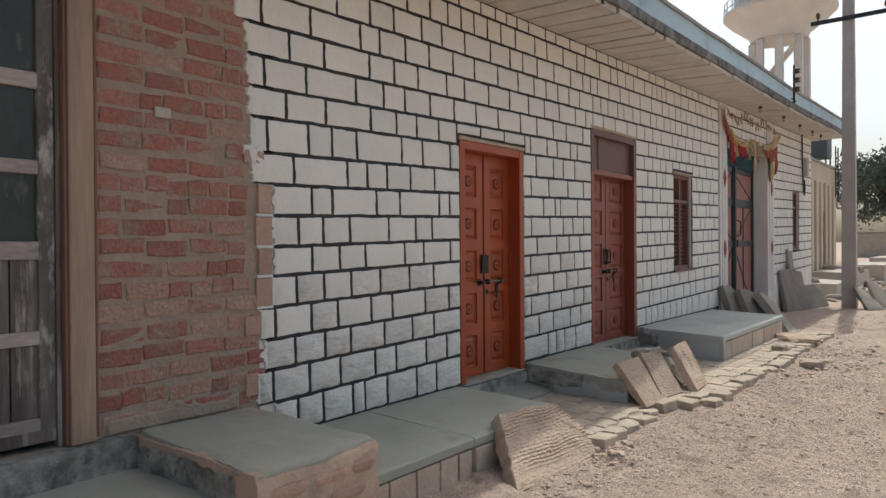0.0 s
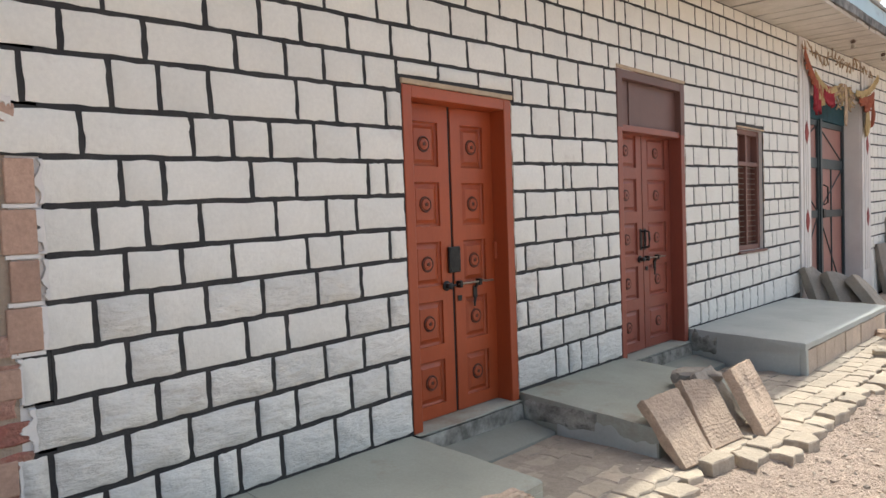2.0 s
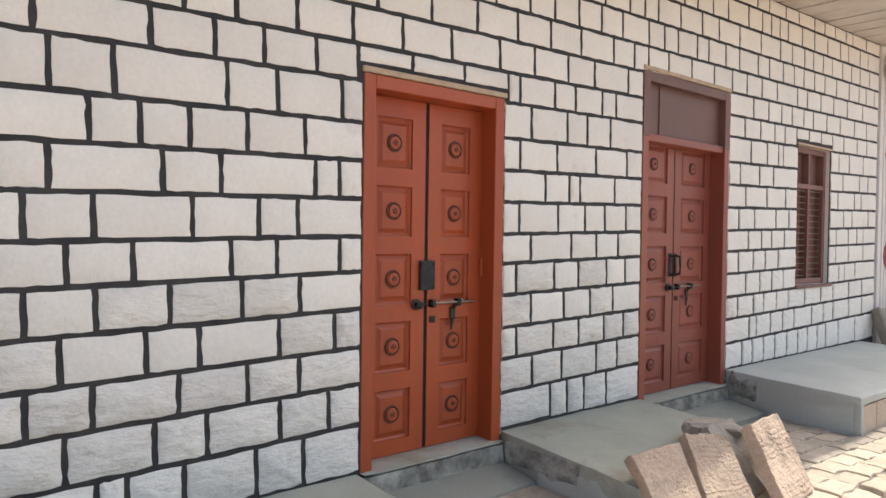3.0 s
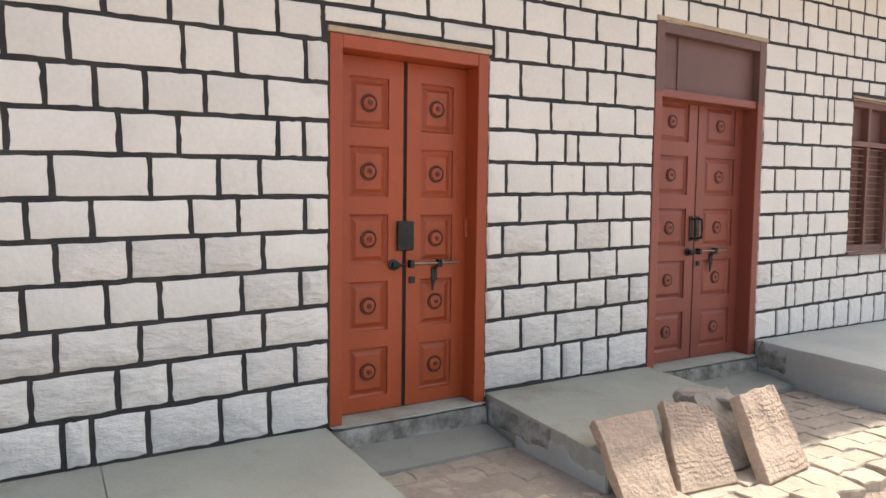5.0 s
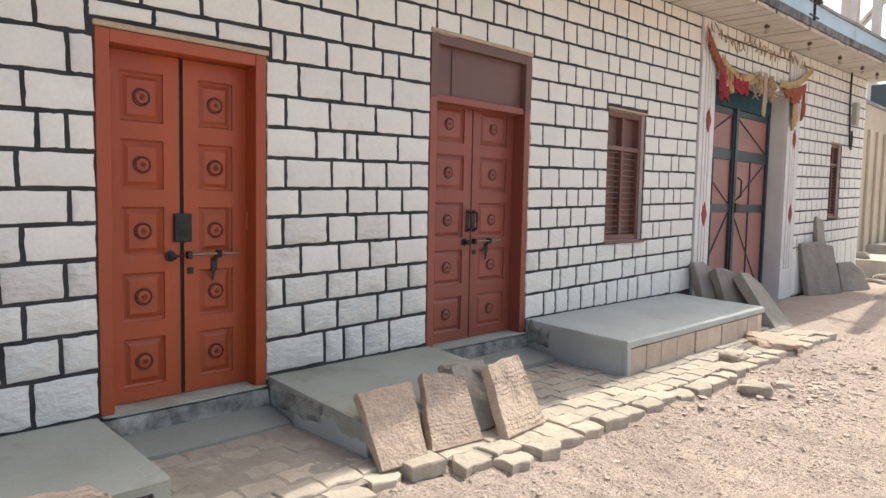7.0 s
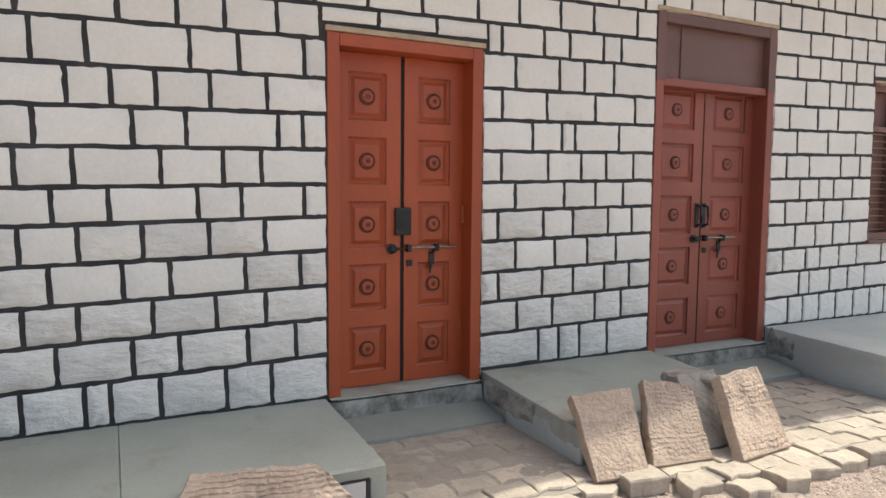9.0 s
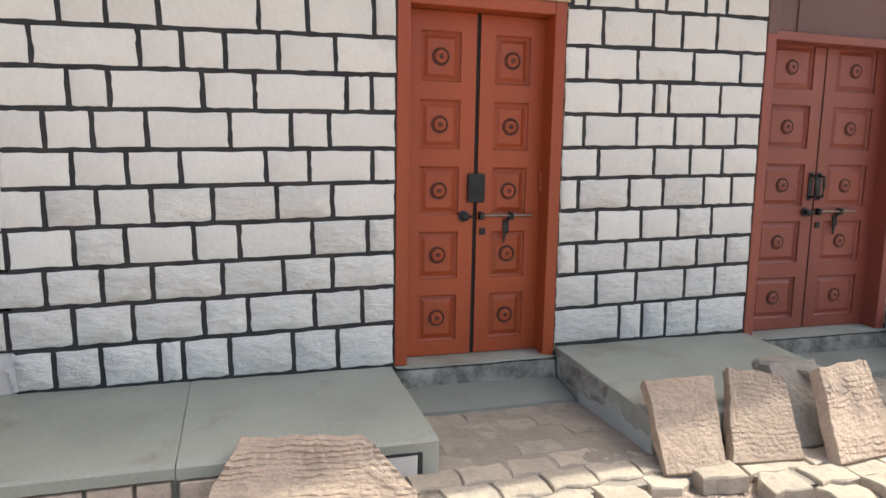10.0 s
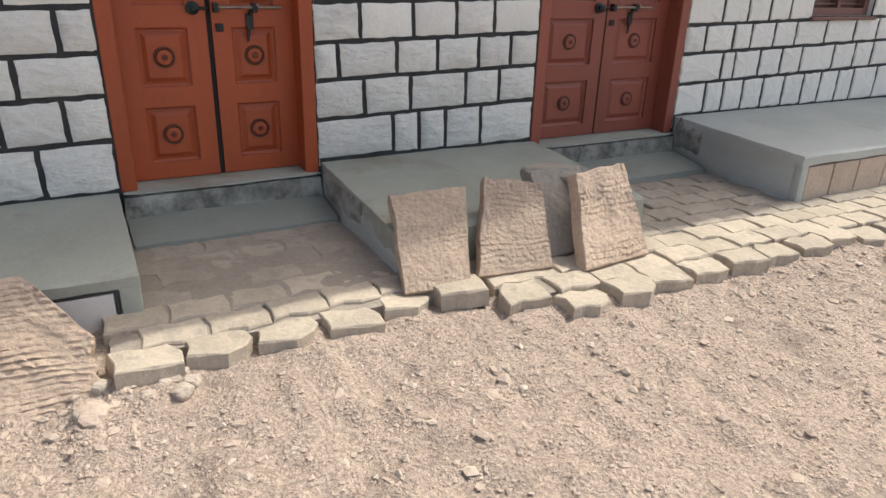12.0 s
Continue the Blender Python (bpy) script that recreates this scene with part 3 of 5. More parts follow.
# ---- doors ----
def carved_door(name, label, y0, y1, z0, z1, paint, split, ring_z, transom=0.0):
    """A two-leaf panelled door in its frame; ring_z: heights of the lowest and highest carved ring."""
    door = empty(name, label, "door", (-0.08, (y0 + y1) / 2, z0), kind="structure")
    inv = Matrix.Translation((0.08, -(y0 + y1) / 2, -z0))

    def add(nm, bm, mat, parent=door, lab="", smooth=False):
        bm.transform(inv)
        return part(nm, bm, mat, parent, lab, smooth)

    j = 0.075
    for a, b in ((y0, y0 + j), (y1 - j, y1)):
        add("jamb", boxes((-0.17, 0.004, a, b, z0, z1, 0.006)), paint)
    add("frame_head", boxes((-0.17, 0.002, y0 + j, y1 - j, z1 - j, z1, 0.006)), paint)
    add("lintel_strip", boxes((-0.10, 0.014, y0 - 0.01, y1 + 0.015, z1 + 0.002, z1 + 0.034, 0.006)), "cream", door, "bare cream mortar edge over the frame")
    top = z1 - j
    if transom:
        add("transom_rail", boxes((-0.15, -0.012, y0 + j, y1 - j, top - transom - 0.06, top - transom, 0.006)), paint)
        add("transom_board", boxes((-0.085, -0.055, y0 + j, y1 - j, top - transom, top)), "transom", door, "plain brown transom board")
        for a, b in ((y0 - 0.003, y0 + j + 0.004), (y1 - j - 0.004, y1 + 0.003)):
            add("transom_cheek", boxes((-0.08, 0.008, a, b, top - transom - 0.03, z1 - 0.002, 0.004)), "transom")
        add("transom_cap", boxes((-0.072, 0.006, y0 + j + 0.005, y1 - j - 0.005, top - 0.004, z1 - 0.003, 0.004)), "transom")
        add("transom_batten", boxes((-0.054, -0.045, y0 + 0.28, y0 + 0.295, top - transom, top, 0.002)), "transom")
        top -= transom + 0.06
    mid, gap = split, 0.007 if transom else 0.013
    for a, b, hand in ((y0 + j, mid - gap, -1), (mid + gap, y1 - j, 1)):
        st = 0.095
        pitch = (ring_z[1] - ring_z[0]) / 4
        ph = pitch * 0.74
        bm = bmesh.new()
        f0, f1 = -0.168, -0.128
        box(bm, f0, f1, a, a + st, z0 + 0.012, top - 0.004)
        box(bm, f0, f1, b - st, b, z0 + 0.012, top - 0.004)
        edges = [z0 + 0.012]
        for k in range(5):
            c = ring_z[0] + pitch * k
            edges += [c - ph / 2, c + ph / 2]
        edges.append(top - 0.004)
        for k in range(0, 12, 2):
            box(bm, f0, f1, a + st, b - st, edges[k], edges[k + 1])
        bm.transform(inv)
        leaf = part("leaf", bm, paint, door)
        for k in range(5):
            c = ring_z[0] + pitch * k
            pa, pb = a + st, b - st
            bm = bmesh.new()
            prof = ((0.0, -0.144), (0.012, -0.152), (0.024, -0.150), (0.045, -0.138))
            rings = []
            for ins, x in prof:
                rings.append([bm.verts.new((x, yy, zz)) for yy, zz in ((pa + ins, c - ph / 2 + ins), (pb - ins, c - ph / 2 + ins), (pb - ins, c + ph / 2 - ins), (pa + ins, c + ph / 2 - ins))])
            for p, q in zip(rings[:-1], rings[1:]):
                for i in range(4):
                    bm.faces.new((p[i], p[(i + 1) % 4], q[(i + 1) % 4], q[i]))
            bm.faces.new(rings[-1])
            bm.transform(inv)
            panel = part("panel", bm, paint, leaf)
            yc = (pa + pb) / 2
            bm = bmesh.new()
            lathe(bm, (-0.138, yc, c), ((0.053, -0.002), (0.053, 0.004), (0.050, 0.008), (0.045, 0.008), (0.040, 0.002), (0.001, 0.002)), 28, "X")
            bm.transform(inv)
            part("carved_ring", bm, "groove", leaf, "dark brown carved groove", True)
            bm = bmesh.new()
            lathe(bm, (-0.138, yc, c), ((0.038, 0.0), (0.038, 0.008), (0.034, 0.012), (0.018, 0.014), (0.014, 0.009), (0.001, 0.009)), 24, "X")
            bm.transform(inv)
            part("boss", bm, paint, leaf, "", True)
            bm = bmesh.new()
            lathe(bm, (-0.138, yc, c), ((0.012, 0.006), (0.012, 0.0125), (0.001, 0.014)), 12, "X")
            bm.transform(inv)
            part("boss_centre", bm, "groove", leaf, "", True)
    # centre gap: its shade is painted as a near-black strip
    add("meeting_bead", boxes((-0.165, -0.135, mid - 0.011, mid + 0.011, z0 + 0.012, top)), "gap", door, "near-black strip for the shade between the leaves")
    return door, add


door_1, add1 = carved_door("door_1", "closed orange-brown two-leaf wooden door with carved rings", *D1, "door_orange", 5.325, (0.515, 2.085))
door_2, add2 = carved_door("door_2", "closed red-brown two-leaf wooden door under a plain transom", *D2, "door_maroon", 7.925, (0.53, 2.165), 0.40)


def hardware(add, mid, z, plate):
    f = -0.126
    if plate:
        add("lock_plate", boxes((f, f + 0.022, mid - 0.055, mid + 0.055, z + 0.05, z + 0.225, 0.006)), "iron", lab="black iron lock plate")
        bm = bmesh.new()
        for dy in (-0.04, 0.04):
            for dz in (0.07, 0.205):
                rod(bm, (f + 0.02, mid + dy, z + dz), (f + 0.028, mid + dy, z + dz), 0.007, 8)
        add("plate_rivets", bm, "iron")
    else:
        for dy in (-0.045, 0.03):
            bm = bmesh.new()
            tube(bm, [(f, mid + dy, z + 0.07), (f + 0.045, mid + dy, z + 0.08), (f + 0.05, mid + dy, z + 0.15), (f + 0.045, mid + dy, z + 0.22), (f, mid + dy, z + 0.23)], 0.010, 8)
            add("pull_handle", bm, "iron", lab="black iron pull handle")
            add("handle_plate", boxes((f, f + 0.006, mid + dy - 0.02, mid + dy + 0.02, z + 0.05, z + 0.25, 0.002)), "iron")
    bm = bmesh.new()
    rod(bm, (f + 0.03, mid + 0.02, z - 0.03), (f + 0.03, mid + 0.37, z - 0.03), 0.008, 10)
    rod(bm, (f + 0.03, mid + 0.24, z - 0.03), (f + 0.055, mid + 0.24, z - 0.015), 0.006, 8)
    add("slide_bolt", bm, "steel", lab="long steel slide bolt")
    for yy in (mid + 0.035, mid + 0.23):
        add("bolt_bracket", boxes((f, f + 0.042, yy - 0.014, yy + 0.014, z - 0.055, z - 0.008, 0.004)), "iron")
    bm = bmesh.new()
    lathe(bm, (f, mid - 0.075, z - 0.035), ((0.034, 0), (0.034, 0.008), (0.018, 0.012), (0.018, 0.04), (0.024, 0.046), (0.010, 0.055)), 16, "X")
    rod(bm, (f + 0.03, mid - 0.07, z - 0.035), (f + 0.03, mid - 0.01, z - 0.035), 0.008, 8)
    add("staple", bm, "iron", lab="black iron staple for the bolt")
    add("keyhole_plate", boxes((f, f + 0.008, mid + 0.03, mid + 0.07, z - 0.15, z - 0.11, 0.003)), "iron")
    bm = bmesh.new()
    box(bm, f, f + 0.010, mid + 0.185, mid + 0.225, z - 0.14, z - 0.06, 0.003)
    rod(bm, (f + 0.012, mid + 0.205, z - 0.07), (f + 0.03, mid + 0.22, z - 0.03), 0.010, 8)
    rod(bm, (f + 0.012, mid + 0.197, z - 0.13), (f + 0.012, mid + 0.190, z - 0.20), 0.012, 8, 0.006)
    add("hasp", bm, "iron", lab="blackened hanging hasp")


hardware(add1, 5.325, 1.18, True)
hardware(add2, 7.925, 1.19, False)
for yy in (4.84, 5.72):
    add1("wooden_catch", boxes((-0.13, -0.10 if yy > 5 else -0.105, yy + 0.02, yy + 0.075, 1.30, 1.42, 0.008)), "door_orange")


# ---- windows ----
def barred_window(name, label, y0, y1, z0, z1):
    w = empty(name, label, "window", (-0.1, (y0 + y1) / 2, z0), kind="structure")
    inv = Matrix.Translation((0.1, -(y0 + y1) / 2, -z0))

    def add(nm, bm, mat, lab=""):
        bm.transform(inv)
        return part(nm, bm, mat, w, lab)

    j = 0.06
    for a, b in ((y0, y0 + j), (y1 - j, y1)):
        add("window_frame", boxes((-0.16, -0.05, a, b, z0, z1, 0.005)), "window_wood")
    for a, b in ((z0, z0 + j), (z1 - j, z1), (z0 + (z1 - z0) * 0.70, z0 + (z1 - z0) * 0.70 + 0.05)):
        add("window_rail", boxes((-0.16, -0.052, y0 + j, y1 - j, a, b, 0.005)), "window_wood")
    add("window_sill", boxes((-0.16, 0.03, y0 - 0.03, y1 + 0.03, z0 - 0.03, z0 - 0.003, 0.006)), "window_wood", "painted stone window sill")
    add("lintel_strip", boxes((-0.16, 0.012, y0 - 0.02, y1 + 0.02, z1 + 0.002, z1 + 0.022, 0.004)), "cream")
    ym = (y0 + y1) / 2
    add("mullion", boxes((-0.15, -0.055, ym - 0.02, ym + 0.02, z0 + j, z1 - j, 0.004)), "window_wood")
    zt = z0 + (z1 - z0) * 0.70
    for a, b in ((y0 + j, ym - 0.02), (ym + 0.02, y1 - j)):
        add("fixed_light", boxes((-0.135, -0.125, a, b, zt + 0.05, z1 - j)), "transom", "brown board behind the upper light")
    for a, b, x in ((y0 + j, ym - 0.02, -0.156), (ym + 0.02, y1 - j, -0.152)):
        add("shutter", boxes((x, x + 0.026, a, b, z0 + j, zt, 0.004)), "window_wood", "closed red-brown shutter leaf")
    n = 15
    for k in range(n):
        zz = z0 + j + 0.03 + (zt - z0 - j - 0.05) * k / (n - 1)
        bm = bmesh.new()
        rod(bm, (-0.085, y0 + j - 0.02, zz), (-0.085, y1 - j + 0.02, zz), 0.006, 6)
        add("window_bar", bm, "steel", "")
    return w


barred_window("window_1", "barred red-brown wooden window with a shutter inside", *W1)
barred_window("window_2", "narrow barred red-brown wooden window", *W2)

# white reveals beside the door and window frames
for o in (D1, D2, W1, W2):
    bm = bmesh.new()
    box(bm, -0.35, -0.006, o[1] + 0.001, o[1] + 0.004, o[2], o[3])
    part("reveal", bm, "plaster", wall_front)
    bm = bmesh.new()
    rough_box(bm, -0.05, 0.009, o[1] + 0.003, o[1] + 0.016, o[2] + 0.02, o[3] - 0.01, (1, 1, 44), 0.007, o[0])
    part("plaster_edge", bm, "cream", wall_front, "ragged cream plaster edge")

# ---- painted stone blocks of the front wall ----
LINES = [0.318, 0.537, 0.753, 0.951, 1.157, 1.357, 1.545, 1.747, 1.949, 2.151, 2.375, 2.565, 2.765, 2.965, 3.17, 3.375, 3.58, 3.80]
JOINTS = {
    0: [3.02, 3.24, 3.52, 3.64, 3.88, 4.22, 4.47, 6.30, 6.47, 6.65, 6.90, 8.86, 9.05, 9.27, 9.5, 9.75, 9.99, 10.21, 10.44, 10.65, 10.98, 11.44],
    1: [2.82, 3.12, 3.4, 3.75, 3.98, 4.34, 4.61, 6.12, 6.41, 6.78, 7.02, 8.99, 9.12, 9.4, 9.65, 9.89, 10.3, 10.58, 10.83, 11.25, 11.63],
    2: [3, 3.26, 3.5, 3.85, 4.17, 4.44, 5.97, 6.32, 6.58, 6.86, 7.09, 8.77, 9.06, 9.25, 9.51, 9.76, 10.13, 10.51, 10.82, 11.24, 11.61],
    3: [2.84, 3.14, 3.38, 3.71, 3.94, 4.33, 4.64, 6.10, 6.42, 6.70, 6.96, 8.91, 9.17, 9.41, 9.64, 10.96, 11.11, 11.41],
    4: [3.015, 3.255, 3.51, 3.81, 4.14, 4.44, 5.96, 6.32, 6.57, 6.88, 7.10, 8.77, 9.04, 9.27, 9.53, 10.86, 11.21, 11.63],
    5: [3.15, 3.4, 3.655, 4.085, 4.315, 4.665, 6.09, 6.49, 6.76, 7.01, 8.94, 9.19, 9.39, 9.65, 10.87, 11.2, 11.44, 11.62],
    6: [3.035, 3.25, 3.5, 3.905, 4.22, 4.425, 5.98, 6.35, 6.63, 6.85, 7.10, 8.76, 9.05, 9.47, 9.74, 11.06, 11.29, 11.76],
    7: [3.15, 3.335, 3.775, 4.035, 4.52, 4.66, 6.22, 6.46, 6.57, 6.96, 8.88, 9.28, 9.66, 10.9, 11.35, 11.54],
    8: [3, 3.48, 3.68, 3.89, 4.16, 4.46, 5.98, 6.33, 6.74, 7.10, 8.77, 9.13, 9.4, 11.02, 11.48, 11.73],
    9: [2.79, 3.125, 3.335, 3.575, 4.06, 4.31, 4.67, 6.08, 6.43, 6.64, 6.90, 8.96, 9.27, 9.49, 9.59, 10.9, 11.18, 11.58],
    10: [2.94, 3.28, 3.72, 4.00, 4.24, 4.52, 5.05, 5.42, 5.97, 6.30, 6.51, 6.80, 6.96, 7.3, 7.62, 7.95, 8.25, 8.58, 8.84, 9.13, 9.41, 9.62, 9.9, 10.15, 10.47, 10.66, 11.02, 11.39, 11.67],
    11: [2.77, 3.11, 3.57, 3.86, 4.10, 4.41, 4.73, 5.05, 5.40, 5.79, 6.10, 6.43, 6.71, 7.10, 8.58, 8.99, 9.28, 9.54, 9.76, 10.02, 10.24, 10.57, 10.91, 11.3, 11.65],
    12: [2.97, 3.27, 3.71, 3.98, 4.26, 4.63, 4.88, 5.25, 5.60, 5.94, 6.25, 6.56, 6.92, 7.17, 7.35, 7.62, 7.95, 8.3, 8.6, 8.86, 9.14, 9.44, 9.87, 10.09, 10.41, 10.73, 11.09, 11.52],
    13: [2.75, 3.15, 3.62, 3.82, 4.11, 4.40, 4.72, 5.03, 5.40, 5.75],
    14: [3.39, 3.72, 3.98, 4.31, 4.57, 4.89],
}
START = [2.83, 2.70, 2.76, 2.72, 2.82, 2.83, 2.83, 2.83, 2.68, 2.66, 2.66, 2.64, 2.64, 2.55, 2.66, 2.62, 2.66]
random.seed(21)


def block_mesh(seed, rough):
    """A dressed block of unit width and height, its outline and face uneven."""
    r = random.Random(seed)
    bm = bmesh.new()
    out = []
    for (a, b), (c, d) in zip(((0, 0), (1, 0), (1, 1), (0, 1)), ((1, 0), (1, 1), (0, 1), (0, 0))):
        for t in (0, 0.2, 0.41, 0.6, 0.8):
            out.append((a + (c - a) * t + r.uniform(-0.013, 0.013), b + (d - b) * t + r.uniform(-0.021, 0.021)))
    back = [bm.verts.new((-0.011, y, z)) for y, z in out]
    rim = [bm.verts.new((-0.001, y, z)) for y, z in out]
    face = [bm.verts.new((r.uniform(0.001, 0.006) * rough, 0.5 + (y - 0.5) * 0.93, 0.5 + (z - 0.5) * 0.90)) for y, z in out]
    mid = bm.verts.new((r.uniform(0.004, 0.010) * rough, 0.5 + r.uniform(-0.15, 0.15), 0.5 + r.uniform(-0.1, 0.1)))
    n = len(out)
    for p, q in ((back, rim), (rim, face)):
        for i in range(n):
            k = (i + 1) % n
            bm.faces.new((p[i], p[k], q[k], q[i]))
    for i in range(n):
        bm.faces.new((face[i], face[(i + 1) % n], mid))
    bmesh.ops.recalc_face_normals(bm, faces=bm.faces[:])
    me = bpy.data.meshes.new("block")
    bm.to_mesh(me)
    bm.free()
    me.materials.append(M["rough_block" if rough > 1 else "white_block"])
    for p in me.polygons:
        p.use_smooth = True
    me.set_sharp_from_angle(angle=radians(50))
    return me


SMOOTH = [block_mesh(s, 0.8) for s in range(8)]
ROUGH = [block_mesh(s + 50, 1.7) for s in range(8)]


def course_cuts(cuts, za, zb, ya, yb):
    """Joints of a course with the openings' edges put in, and those inside an opening left out; also the bars over lintels."""
    full, over = [], []
    for o0, o1, z0, z1 in OPENINGS:
        lift = SLOPE * ((o0 + o1) / 2 - 4.8)
        a, b = za + lift, zb + lift
        if o1 < ya or o0 > yb or b <= z0 + 0.02 or a >= z1 - 0.01:
            continue
        e = 0.004 if z1 - a > 0.10 else -0.035
        cuts = [c for c in cuts if c < o0 - 0.06 or c > o1 + 0.06]
        if e > 0:
            full.append((o0, o1))
            cuts += [o0 + e, o1 - e]
        else:
            w = o1 - o0
            cuts += [o0 + e, o0 + w * 0.31, o0 + w * 0.68, o1 - e]
            over.append((o0 + e, o1 - e, z1 + 0.044))
    return sorted(cuts), full, over


bm = bmesh.new()
for k, y in enumerate(START):
    lift = SLOPE * -2.0
    box(bm, -0.0135, -0.004, y + 0.012, 2.838, LINES[k] + lift, LINES[k + 1] + lift + 0.012)
part("painted_joints", bm, "joint", wall_front)
part("lintel", boxes((-0.02, 0.010, 12.452, 15.148, 3.305, 3.418, 0.005)), "plaster", wall_front, "white plastered gate lintel")
far_bm = bmesh.new()
made = 0
def floor_z(y):
    return 0.275 if y < 4.8 else 0.335 if y < 7.4 else 0.41 if y < 12 else 0.0


for zone, (ya, yb) in enumerate(((2.6, 12.0), (15.74, HOUSE_END), (12.46, 15.14))):
    for k in range(len(LINES) - 1):
        start = START[k] if zone == 0 else ya
        known = [v for v in JOINTS.get(k, []) if v > start + 0.06] if zone == 0 else []
        cuts = [start] + known
        nxt = cuts[-1]
        while nxt < yb - 0.14:
            if zone == 0 and k < 13:
                nxt = yb
            nxt += random.choice((0.19, 0.23, 0.26, 0.30, 0.36)) * random.uniform(0.9, 1.1)
            cuts.append(nxt if yb - nxt > 0.12 else yb)
        if cuts[-1] < yb - 0.03:
            cuts.append(yb)
        cuts, full, over = course_cuts(cuts, LINES[k], LINES[k + 1], ya, yb)
        for y0, y1 in zip(cuts[:-1], cuts[1:]):
            ym = (y0 + y1) / 2
            if any(o0 < ym < o1 for o0, o1 in full):
                continue
            lift = SLOPE * (ym - 4.8)
            for z0 in (LINES[k] + SLOPE * (y0 - 4.8),):
                z1 = min(LINES[k + 1] + SLOPE * (y0 - 4.8), soffit_z(ym) - 0.004)
                for o0, o1, zl in over:
                    if o0 - 0.01 < ym < o1 + 0.01:
                        z0 = max(z0, zl)
                if k == 0:
                    z0 = floor_z(ym) - 0.006
                if zone == 2:
                    z0 = max(z0, 3.425)
                if y1 - y0 < 0.05 or z1 - z0 < 0.04:
                    continue
                g = 0.013
                mesh = random.choice(ROUGH if k < 3 or (k < 5 and random.random() < 0.5) else SMOOTH)
                place = Matrix.LocRotScale((random.uniform(-0.001, 0.001), y0 + g, z0 + g), Euler((SLOPE + random.uniform(-0.004, 0.004), 0, 0)), (1, y1 - y0 - 2 * g, z1 - z0 - 2 * g))
                if zone == 0 and ym < 8.7 and made < 300 and k < 15:
                    ob = new("block", mesh)
                    ob.parent = wall_front
                    ob.matrix_basis = place
                    made += 1
                else:
                    tmp = bmesh.new()
                    tmp.from_mesh(mesh)
                    tmp.transform(place)
                    vmap = [far_bm.verts.new(v.co) for v in tmp.verts]
                    tmp.verts.index_update()
                    for f in tmp.faces:
                        far_bm.faces.new([vmap[v.index] for v in f.verts])
                    tmp.free()
ob = part("blocks", far_bm, "white_block", wall_front, "white limewashed blocks along the rest of the wall")
tagged(ob, kind="stuff")

# ---- brick wall, its quoins and the old door ----
def brick_mesh(seed, ln, ht):
    r = random.Random(seed)
    bm = bmesh.new()
    out = []
    for (a, b), (c, d) in zip(((0, 0), (1, 0), (1, 1), (0, 1)), ((1, 0), (1, 1), (0, 1), (0, 0))):
        for t in (0, 0.5):
            out.append(((a + (c - a) * t) * ln + r.uniform(-0.007, 0.007), (b + (d - b) * t) * ht + r.uniform(-0.006, 0.006)))
    back = [bm.verts.new((-0.02, y, z)) for y, z in out]
    rim = [bm.verts.new((0.001 + r.uniform(-0.003, 0.003), y, z)) for y, z in out]
    face = [bm.verts.new((r.uniform(0.003, 0.009), ln / 2 + (y - ln / 2) * 0.93, ht / 2 + (z - ht / 2) * 0.80)) for y, z in out]
    n = len(out)
    for p, q in ((back, rim), (rim, face)):
        for i in range(n):
            k = (i + 1) % n
            bm.faces.new((p[i], p[k], q[k], q[i]))
    bm.faces.new(face)
    bmesh.ops.recalc_face_normals(bm, faces=bm.faces[:])
    me = bpy.data.meshes.new("brick")
    bm.to_mesh(me)
    bm.free()
    me.materials.append(M["brick"])
    return me


random.seed(8)
LONG = [brick_mesh(s, 0.24, 0.086) for s in range(7)]
SHORT = [brick_mesh(s + 30, 0.12, 0.085) for s in range(5)]
z = 0.52
row = 0
while z < 3.55:
    y = 1.715 + (0.0 if row % 2 else 0.02)
    heads = row % 5 == 1
    end = 2.66 if z > 1.98 else 2.67 if z > 1.15 else 2.72
    while y < end - 0.05:
        short = heads and random.random() < 0.7 or random.random() < 0.22
        ln = 0.115 if short else 0.235
        if y + ln > end + 0.02:
            short, ln = True, 0.11
        if y + ln > end + 0.05:
            break
        ob = new("brick", random.choice(SHORT if short else LONG))
        ob.parent = wall_brick
        ob.matrix_basis = pose(random.uniform(-0.016, -0.004), y, z + random.uniform(-0.010, 0.010), random.uniform(-1.6, 1.6), 0, random.uniform(-1.5, 1.5))
        y += ln + random.uniform(0.010, 0.026)
    z += 0.1165
    row += 1
patch("mortar_smear", wall_brick, Matrix(), "mortar", "mud mortar smeared over the lowest bricks", (-0.008, 1.75, 0.50), (0, 1, 0), (0, 0, 1), (1, 0, 0), 0.82, 0.12, 40, 0.45, 40, 0.0155)
patch("limewash_drips", wall_brick, Matrix(), "plaster", "dripped limewash", (-0.002, 2.60, 2.135), (0, 1, 0), (0, 0, -1), (1, 0, 0), 0.15, 0.13, 3, 0.9, 44, 0.0125)
for k, y in enumerate(START[:16]):
    patch("limewash_edge", wall_brick, Matrix(), "plaster", "ragged edge of the limewash", (-0.006, y + 0.02, LINES[k] - 0.045), (0, 0, 1), (0, -1, 0), (1, 0, 0), LINES[k + 1] - LINES[k] - 0.012, (0.055, 0.035, 0.07, 0.045)[k % 4], k * 7 + 2, 0.8, 26, 0.0085)
bm = boxes((-0.01, 0.006, 2.035, 2.135, 2.218, 2.282, 0.012))
part("limewashed_brick", bm, "pale_slab", wall_brick, "single brick splashed with limewash")
